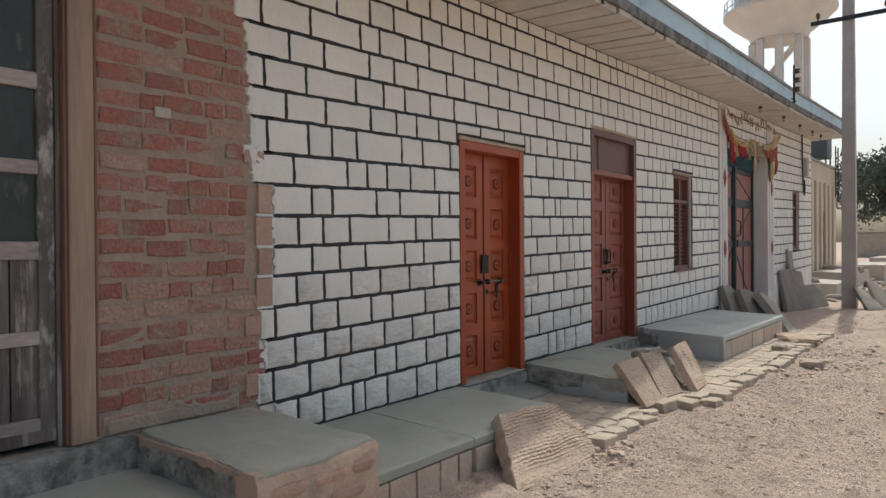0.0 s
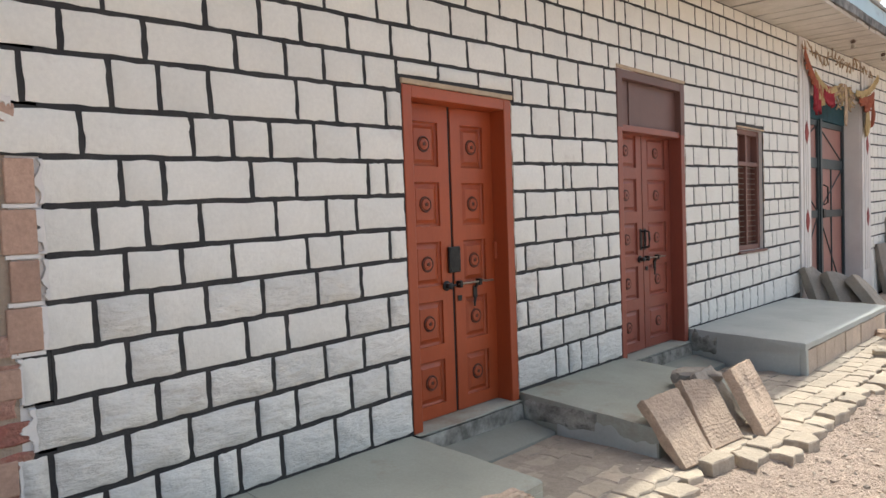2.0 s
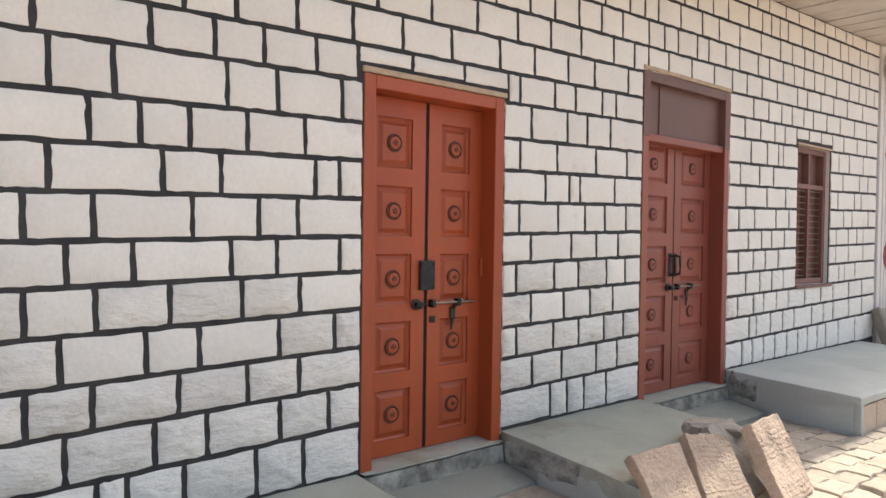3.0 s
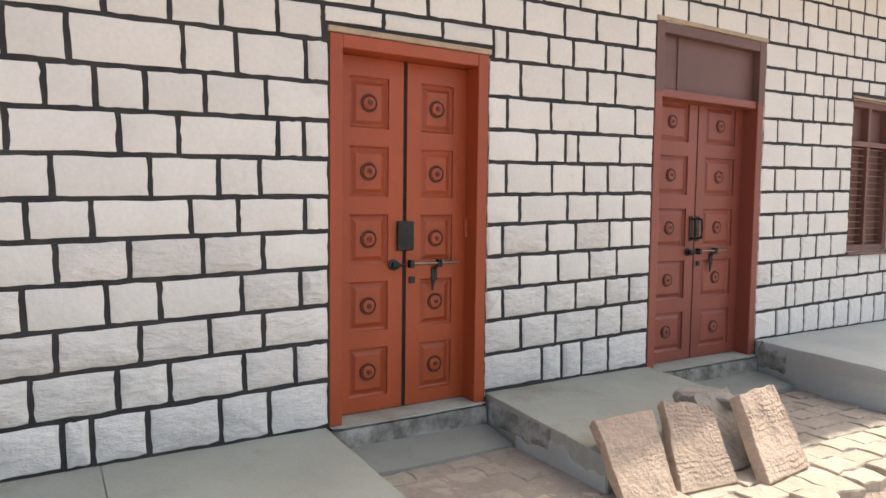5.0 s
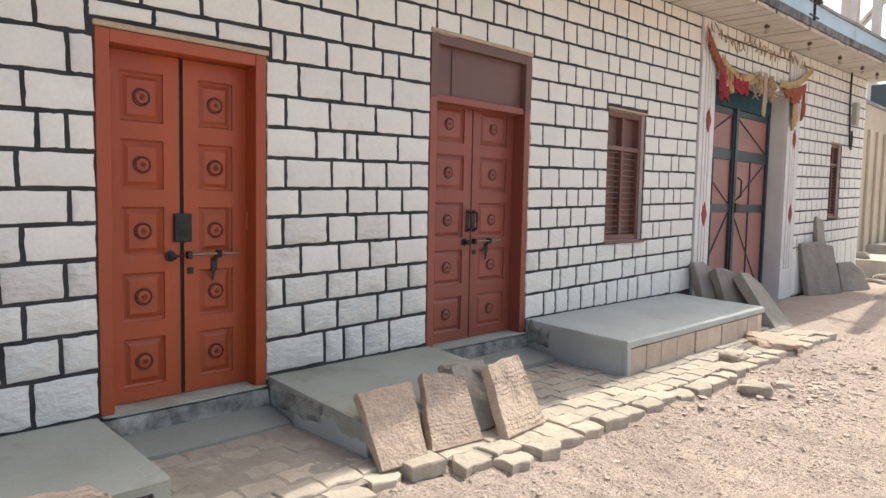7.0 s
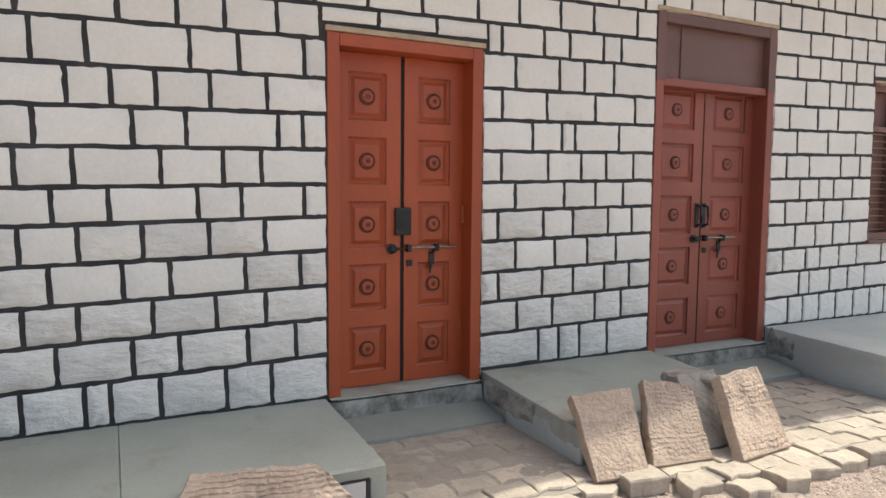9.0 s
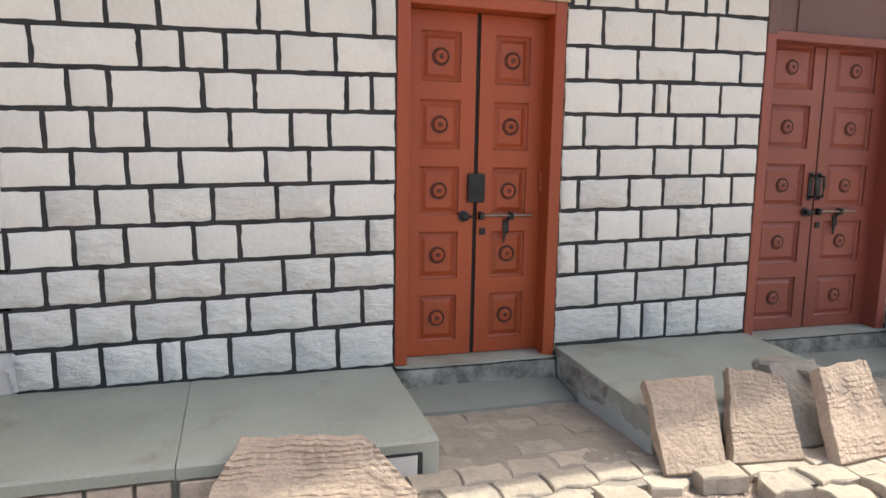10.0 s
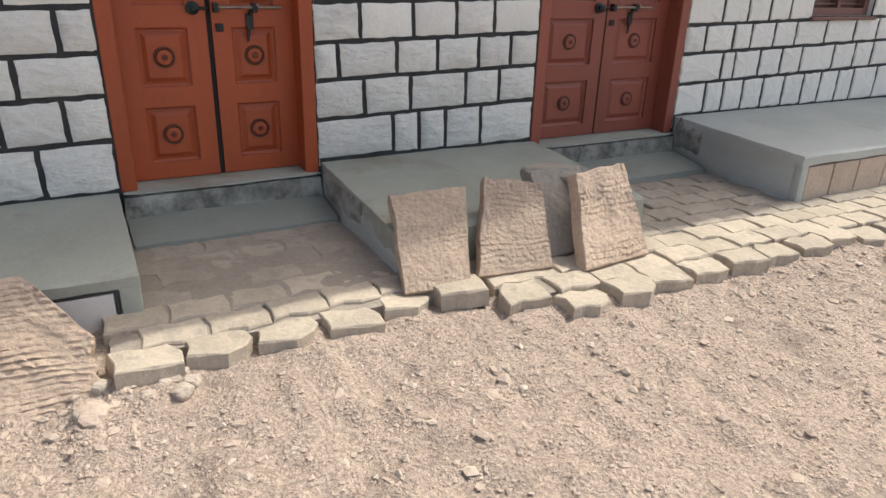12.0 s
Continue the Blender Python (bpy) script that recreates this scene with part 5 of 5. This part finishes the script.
for x in (-0.6, 0.75, 1.7):
    bm = bmesh.new()
    lathe(bm, (x, -0.135, 6.67), ((0.02, 0), (0.02, 0.05), (0.055, 0.07), (0.035, 0.10), (0.055, 0.12), (0.03, 0.19), (0.012, 0.20)), 12)
    part("insulator", bm, "ceramic", pole, "brown glazed insulator", True)
bm = bmesh.new()
tube(bm, [(0.75, -0.135, 6.86), (1.4, -0.3, 6.4), (2.2, -0.5, 5.95), (3.2, -0.8, 5.6), (4.6, -1.2, 5.4)], 0.012, 5)
part("wire", bm, "iron", pole, "drooping service wire")

br = empty("wire_bracket", "dark iron bracket with insulators on the parapet", "bracket", (0.90, 13.3, soffit_z(13.3) + 0.05))
bm = bmesh.new()
rod(bm, (0, 0, -0.05), (0, 0, 0.62), 0.018, 8)
rod(bm, (0, -0.16, 0.0), (0, 0.16, 0.0), 0.014, 8)
part("upright", bm, "iron", br)
for k in range(3):
    bm = bmesh.new()
    lathe(bm, (0.05, 0, 0.14 + 0.16 * k), ((0.02, 0), (0.06, 0.02), (0.035, 0.05), (0.06, 0.08), (0.02, 0.10)), 12)
    part("insulator", bm, "ceramic", br, "", True)

tower = empty("water_tower", "weathered haze-paled white concrete water tower on columns", "water tower", (-11.0, 65.6, 0))
bm = bmesh.new()
lathe(bm, (0, 0, 0), ((2.3, 19.4), (2.5, 19.9), (4.0, 21.1), (4.6, 21.7), (4.6, 21.95), (3.7, 22.0), (3.7, 22.1)), 40)
part("bowl", bm, "tower", tower, "", True)
bm = bmesh.new()
lathe(bm, (0, 0, 0), ((3.7, 22.1), (3.7, 25.8), (2.2, 26.8), (0.3, 27.2)), 40)
part("tank", bm, "tower", tower, "", True)
for k in range(8):
    a = math.tau * (k + 0.3) / 8
    part("column", boxes((2.15 * math.cos(a) - 0.28, 2.15 * math.cos(a) + 0.28, 2.15 * math.sin(a) - 0.28, 2.15 * math.sin(a) + 0.28, -0.5, 19.3)), "tower", tower)
for zz in (4.5, 9.5, 14.0):
    for k in range(8):
        a, b = math.tau * (k + 0.3) / 8, math.tau * (k + 1.3) / 8
        bm = bmesh.new()
        rod(bm, (2.15 * math.cos(a), 2.15 * math.sin(a), zz), (2.15 * math.cos(b), 2.15 * math.sin(b), zz), 0.30, 4)
        part("ring_beam", bm, "tower", tower)
bm = bmesh.new()
d = Vector((0.776, 0.63, 0))
e = Vector((0.63, -0.776, 0)) * -2.6
a, b = d * -2.4 + e + Vector((0, 0, 13.6)), d * 3.4 + e + Vector((0, 0, 20.6))
for off in (-0.15, 0.15):
    rod(bm, a + Vector((0, 0, off)), b + Vector((0, 0, off)), 0.20, 4)
part("stair", bm, "tower", tower, "sloping concrete stair")
for k in range(30):
    a = math.tau * k / 30
    bm = bmesh.new()
    rod(bm, (4.5 * math.cos(a), 4.5 * math.sin(a), 21.9), (4.5 * math.cos(a), 4.5 * math.sin(a), 23.0), 0.05, 5)
    part("railing_post", bm, "blue", tower)
for zz in (22.4, 22.95):
    bm = bmesh.new()
    for k in range(30):
        a, b = math.tau * k / 30, math.tau * (k + 1) / 30
        rod(bm, (4.5 * math.cos(a), 4.5 * math.sin(a), zz), (4.5 * math.cos(b), 4.5 * math.sin(b), zz), 0.05, 5)
    part("rail", bm, "blue", tower)

house = empty("house", "cream painted house with ribbed front beyond the lane", "house", (-3.5, 26, 0))
part("wall", boxes((-2.5, 2.45, -3.6, 3.9, -0.1, 4.25)), "cream_wall", house)
for k in range(9):
    part("rib", boxes((2.45, 2.52, -3.4 + 0.8 * k, -3.1 + 0.8 * k, 0.0, 3.6, 0.01)), "cream_wall", house)
part("roof", boxes((-2.6, 2.5, -3.7, 4.0, 4.25, 4.33)), "roof_top", house)
part("door", boxes((2.452, 2.475, 1.0, 1.9, 0.0, 2.6, 0.004)), "transom", house)
tank = empty("water_tank", "dark grey box water tank on a roof stand", "water tank", (-1.6, 29.2, 4.33))
part("body", boxes((-0.55, 0.45, -0.5, 0.5, 0.35, 1.15, 0.05)), "tank", tank)
for x in (-0.5, 0.4):
    for y in (-0.45, 0.45):
        bm = bmesh.new()
        rod(bm, (x, y, -0.02), (x, y, 0.36), 0.03, 6)
        part("leg", bm, "iron", tank)
ladder = empty("ladder", "dark iron ladder frame on the roof edge", "ladder", (-1.0, 29.4, 3.2))
for y in (-0.25, 0.25):
    bm = bmesh.new()
    rod(bm, (0.06, y, 0), (0.06, y, 1.9), 0.025, 6)
    part("rail", bm, "iron", ladder)
for k in range(5):
    bm = bmesh.new()
    rod(bm, (0.06, -0.25, 0.3 + 0.35 * k), (0.06, 0.25, 0.3 + 0.35 * k), 0.02, 6)
    part("rung", bm, "iron", ladder)
random.seed(77)
for x0, x1, y0, y1, zt in ((-0.95, 0.45, 20.4, 22.6, 0.40), (-1.0, 0.3, 24.5, 27.8, 0.55), (-0.9, 0.4, 31.0, 36.0, 0.6), (-1.3, 0.5, 41.0, 47.0, 0.7)):
    bm = bmesh.new()
    rough_box(bm, x0, x1, y0, y1, -0.1, zt, (4, 6, 2), 0.03, x0 * 7)
    tagged(finish("stone_platform", bm, "pale_slab"), "pale stone house platform along the lane", "platform", "stone platforms")
for k in range(46):
    x, y = random.uniform(-0.9, 1.6), random.uniform(19.0, 30)
    if abs(x - 1.06) < 0.35 and y < 18.6:
        continue
    onp = 0.40 if -0.9 < x < 0.4 and 20.5 < y < 22.5 else 0.55 if -0.95 < x < 0.25 and 24.6 < y < 27.7 else 0.0
    rock("broken pale stone heaped by the lane", x, y, onp - 0.02, random.uniform(0.08, 0.2), random.uniform(0.1, 0.28), random.uniform(0.06, 0.14), "grey_stone", k, group="heaped stones")


def tree(label, x, y, h, r, seed):
    rr = random.Random(seed)
    t = empty("tree", label, "tree", (x, y, 0), "street trees")
    bm = bmesh.new()
    top = Vector((0.2, 0, h * 0.42))
    rod(bm, (0, 0, -0.2), top, 0.26, 9, 0.17)
    tips = []
    for k in range(9):
        a = math.tau * k / 9 + rr.uniform(-0.3, 0.3)
        tip = Vector((math.cos(a) * r * rr.uniform(0.45, 0.8), math.sin(a) * r * rr.uniform(0.45, 0.8), h * rr.uniform(0.55, 0.9)))
        mid = top.lerp(tip, 0.5) + Vector((0, 0, 0.2))
        rod(bm, top, mid, 0.11, 6, 0.07)
        rod(bm, mid, tip, 0.07, 6, 0.02)
        tips += [tip, mid]
    part("trunk", bm, "bark", t, "grey-brown trunk and limbs")
    vs, fs = [], []
    clumps = []
    for k in range(120):
        d = Vector((rr.gauss(0, 1), rr.gauss(0, 1), rr.gauss(0, 0.75))).normalized() * r * rr.uniform(0.35, 1.0)
        clumps.append(Vector((0, 0, h * 0.62)) + Vector((d.x, d.y, d.z * h * 0.36 / r)))
    for c in clumps:
        for q in range(110):
            o = c + Vector((rr.gauss(0, 0.32), rr.gauss(0, 0.32), rr.gauss(0, 0.26))) * (r / 3)
            u = Vector((rr.gauss(0, 1), rr.gauss(0, 1), rr.gauss(0, 1))).normalized() * rr.uniform(0.09, 0.17)
            w = u.cross(Vector((rr.gauss(0, 1), rr.gauss(0, 1), rr.gauss(0, 1)))).normalized() * 0.06
            i = len(vs)
            vs += [tuple(o - u), tuple(o + w), tuple(o + u), tuple(o - w)]
            fs.append((i, i + 1, i + 2, i + 3))
    me = bpy.data.meshes.new("crown")
    me.from_pydata(vs, [], fs)
    me.materials.append(M["leaf"])
    ob = new("crown", me)
    ob.parent = t
    return t


tree("grey-green tree with a ragged crown, paled for haze", -1.3, 53.5, 8.8, 3.9, 3)
tree("grey-green tree with a ragged crown, paled for haze", 3.6, 58.0, 7.2, 3.4, 4)
far = empty("house", "low pale house far down the street", "house", (2, 78, 0))
part("wall", boxes((-9, 9, -2, 2, -0.1, 2.3)), "pale_slab", far)
part("roof", boxes((-9.2, 9.2, -2.2, 2.2, 2.3, 2.45)), "roof_top", far)
part("window", boxes((-3.5, 1.5, -2.03, -1.99, 1.1, 1.9)), "transom", far)

# ---- rubble in the street ----
rock("pale broken stone lying in the street", 1.93, 9.15, 0.0, 0.10, 0.13, 0.065, "paver", 3)
rock("pale broken stone lying in the street", 2.02, 9.5, 0.0, 0.06, 0.09, 0.04, "paver", 4)
rock("flat broken stone lying on the paving", 1.42, 9.95, 0.075, 0.10, 0.14, 0.05, "paver", 5)
rock("flat broken slab lying on the paving", 1.40, 11.0, 0.075, 0.20, 0.34, 0.05, "sandstone", 6)
rock("broken grey stone resting on the slab tops by the plinth", 0.86, 6.86, 0.335, 0.11, 0.17, 0.055, "grey_stone", 8)
rock("flat buried stone showing through the soil", 1.71, 5.35, -0.006, 0.018, 0.08, 0.010, "clod", 21)
rock("flat buried stone showing through the soil", 1.98, 5.80, -0.006, 0.025, 0.035, 0.012, "clod", 22)
rock("flat pale stone lying in the street", 1.72, 6.09, -0.005, 0.03, 0.04, 0.018, "pebble", 23)
rock("broken tan stone lying beside the chiselled slab", 1.55, 4.57, -0.01, 0.06, 0.045, 0.035, "clod", 24)
rock("pale stone lying in the street", 2.6, 12.3, 0.0, 0.12, 0.15, 0.07, "paver", 7)
for k, (x, y, s) in enumerate(((1.36, 4.80, 0.030), (1.40, 4.86, 0.036), (1.45, 4.80, 0.028), (1.47, 4.88, 0.034), (1.50, 4.74, 0.030), (1.38, 4.60, 0.035), (1.36, 4.52, 0.03), (1.55, 4.55, 0.045), (1.44, 4.83, 0.025), (1.53, 4.84, 0.04))):
    rock("small rounded tan stone by the paving edge", x, y, 0.0, s * 0.75, s * 0.85, s * 0.62, "pebble", k + 11, "small_stone", "small stones")

random.seed(33)
ico = bmesh.new()
bmesh.ops.create_icosphere(ico, subdivisions=1, radius=1.0)
ico.verts.index_update()
iv, iff = [v.co.copy() for v in ico.verts], [[v.index for v in f.verts] for f in ico.faces]
ico.free()


def scatter(count, pick, lo, hi, power, mat, label):
    vs, fs = [], []
    for k in range(count):
        x, y = pick()
        s = lo + (hi - lo) * random.random() ** power
        sc = Vector((s * random.uniform(0.7, 1.4), s * random.uniform(0.7, 1.4), s * random.uniform(0.45, 0.8)))
        rz = random.uniform(0, 6.28)
        c, sn = math.cos(rz), math.sin(rz)
        zz = ground_height(x, y) + sc.z * 0.12
        o = len(vs)
        for p in iv:
            q = random.uniform(0.55, 1.25)
            a, b = p.x * sc.x * q, p.y * sc.y * q
            vs.append((x + a * c - b * sn, y + a * sn + b * c, zz + p.z * sc.z * q))
        fs += [[o + i for i in f] for f in iff]
    me = bpy.data.meshes.new("gravel")
    me.from_pydata(vs, [], fs)
    me.materials.append(M[mat])
    tagged(new("gravel", me), label, "gravel", kind="stuff")


scatter(20000, lambda: (random.uniform(1.35, 4.3), random.uniform(3.0, 11.0)), 0.002, 0.014, 4.0, "clod", "crumbs of dry tan soil strewn over the street")
scatter(34000, lambda: (random.uniform(1.5, 3.3), random.uniform(3.9, 8.6)), 0.0015, 0.008, 3.0, "clod", "fine crumbs of dry soil strewn over the street")
scatter(2600, lambda: (random.uniform(1.55, 3.6), random.uniform(3.6, 9.5)), 0.003, 0.013, 3.0, "clod", "fine tan gravel strewn over the street")
scatter(1500, lambda: (random.uniform(1.7, 4.3), random.uniform(3.0, 11.0)), 0.005, 0.026, 3.4, "clod", "small clods of dry tan soil lying in the street")
scatter(420, lambda: (1.42 + abs(random.gauss(0, 0.22)), random.uniform(3.2, 4.75)), 0.004, 0.022, 2.2, "clod", "tan pebbles spilled along the paving edge")
scatter(520, lambda: (1.75 + abs(random.gauss(0, 0.25)), random.uniform(4.7, 12.5)), 0.005, 0.022, 2.5, "pebble", "pale pebbles spilled along the paving edge")
scatter(500, lambda: (random.gauss(2.25, 0.35), random.gauss(9.8, 0.8)), 0.008, 0.045, 2.2, "clod", "loose tan rubble beside the paving")
scatter(700, lambda: (random.uniform(1.6, 7.0), random.uniform(9.0, 24.0)), 0.008, 0.04, 3.0, "clod", "scattered pebbles along the street")

# ---- paving of interlocking blocks ----
pav_bm = bmesh.new()
rough_box(pav_bm, 0.0, 1.12, 4.64, 6.0, -0.1, 0.073, (20, 24, 1), 0.012, 51)
rough_box(pav_bm, 1.10, 1.30, 4.64, 6.2, -0.1, 0.060, (4, 14, 1), 0.006, 53)
rough_box(pav_bm, 0.0, 1.50, 6.2, 12.0, -0.1, 0.062, (10, 40, 1), 0.006, 52)
pavement = tagged(finish("pavement", pav_bm, "dust"), "dusty strip of interlocking pale concrete pavers", "pavement", kind="structure")
PL, PW = 0.235, 0.158


def paver_mesh(seed, wear=0.005, mat="paver"):
    r = random.Random(seed)
    zg = 0.012
    out = [(0, 0), (PL * 0.30, -zg), (PL * 0.62, zg * 0.8), (PL, 0), (PL + 0.012, PW * 0.5), (PL, PW), (PL * 0.62, PW + zg * 0.8), (PL * 0.30, PW - zg), (0, PW), (0.012, PW * 0.5)]
    out = [(a + r.uniform(-wear, wear), b + r.uniform(-wear, wear)) for a, b in out]
    if wear > 0.005:
        k = r.choice((0, 3, 5, 8))
        out[k] = (out[k][0] * 0.8 + PL * 0.1, out[k][1] * 0.76 + PW * 0.12)
    bm = bmesh.new()
    cy, cx = PL / 2, PW / 2
    low = [bm.verts.new((cx + (b - cx) * 0.97, cy + (a - cy) * 0.97, -0.085)) for a, b in out]
    rim = [bm.verts.new((cx + (b - cx) * 0.98, cy + (a - cy) * 0.985, -0.008 + r.uniform(-0.004, 0.003))) for a, b in out]
    top = [bm.verts.new((cx + (b - cx) * 0.91, cy + (a - cy) * 0.935, r.uniform(-0.004, 0.002))) for a, b in out]
    mid = bm.verts.new((cx, cy, 0.001))
    n = len(out)
    for p, q in ((low, rim), (rim, top)):
        for i in range(n):
            k = (i + 1) % n
            bm.faces.new((p[i], p[k], q[k], q[i]))
    for i in range(n):
        bm.faces.new((top[i], top[(i + 1) % n], mid))
    bmesh.ops.recalc_face_normals(bm, faces=bm.faces[:])
    me = bpy.data.meshes.new("paver")
    bm.to_mesh(me)
    bm.free()
    me.materials.append(M[mat])
    return me


PAVERS = [paver_mesh(s) for s in range(8)]
# inner rows, with the shade under the eave painted in
SHADED = [paver_mesh(s + 40, 0.005, "shaded_paver") for s in range(8)]
BROKEN = [paver_mesh(s + 20, 0.012) for s in range(8)]
random.seed(64)
SOLID = ((0, 1.06, 5.85, 7.33), (0, 1.09, 8.59, 11.62), (0, 0.33, 4.7, 5.9), (0, 0.37, 7.3, 8.6), (0, 0.98, 3.0, 4.79))
count = 0
for i in range(10):
    y = 4.62 + (0.5 * PL if i % 2 else 0.0)
    while y < 12.0:
        edge = 1.41 + 0.03 * math.sin(y * 3) if y < 5.95 else 1.52 if y < 6.2 else 1.665 + 0.02 * math.sin(y * 2.3)
        x = edge - PW * (i + 1)
        outer = i == 0
        xc, yc = x + PW / 2, y + PL / 2
        hidden = any(a <= xc <= b and c <= yc <= d for a, b, c, d in SOLID) or x < 0.2
        if not hidden and not (outer and random.random() < 0.10) and count < 300:
            ob = new("paver", random.choice(BROKEN if outer else PAVERS if i < 3 else SHADED))
            ob.parent = pavement
            wild = (4.0 if y < 6.3 else 3.0) if outer else 1.0
            ob.matrix_basis = pose(x + random.uniform(-0.005, 0.005) * wild * 1.5, y, 0.078 + random.uniform(-0.006, 0.004) * wild, random.uniform(-1.0, 1.0) * wild, random.uniform(-0.6, 1.0) * wild, random.uniform(-1.5, 1.5) * wild)
            count += 1
        y += PL + (random.uniform(0.004, 0.03) if outer else 0.006)
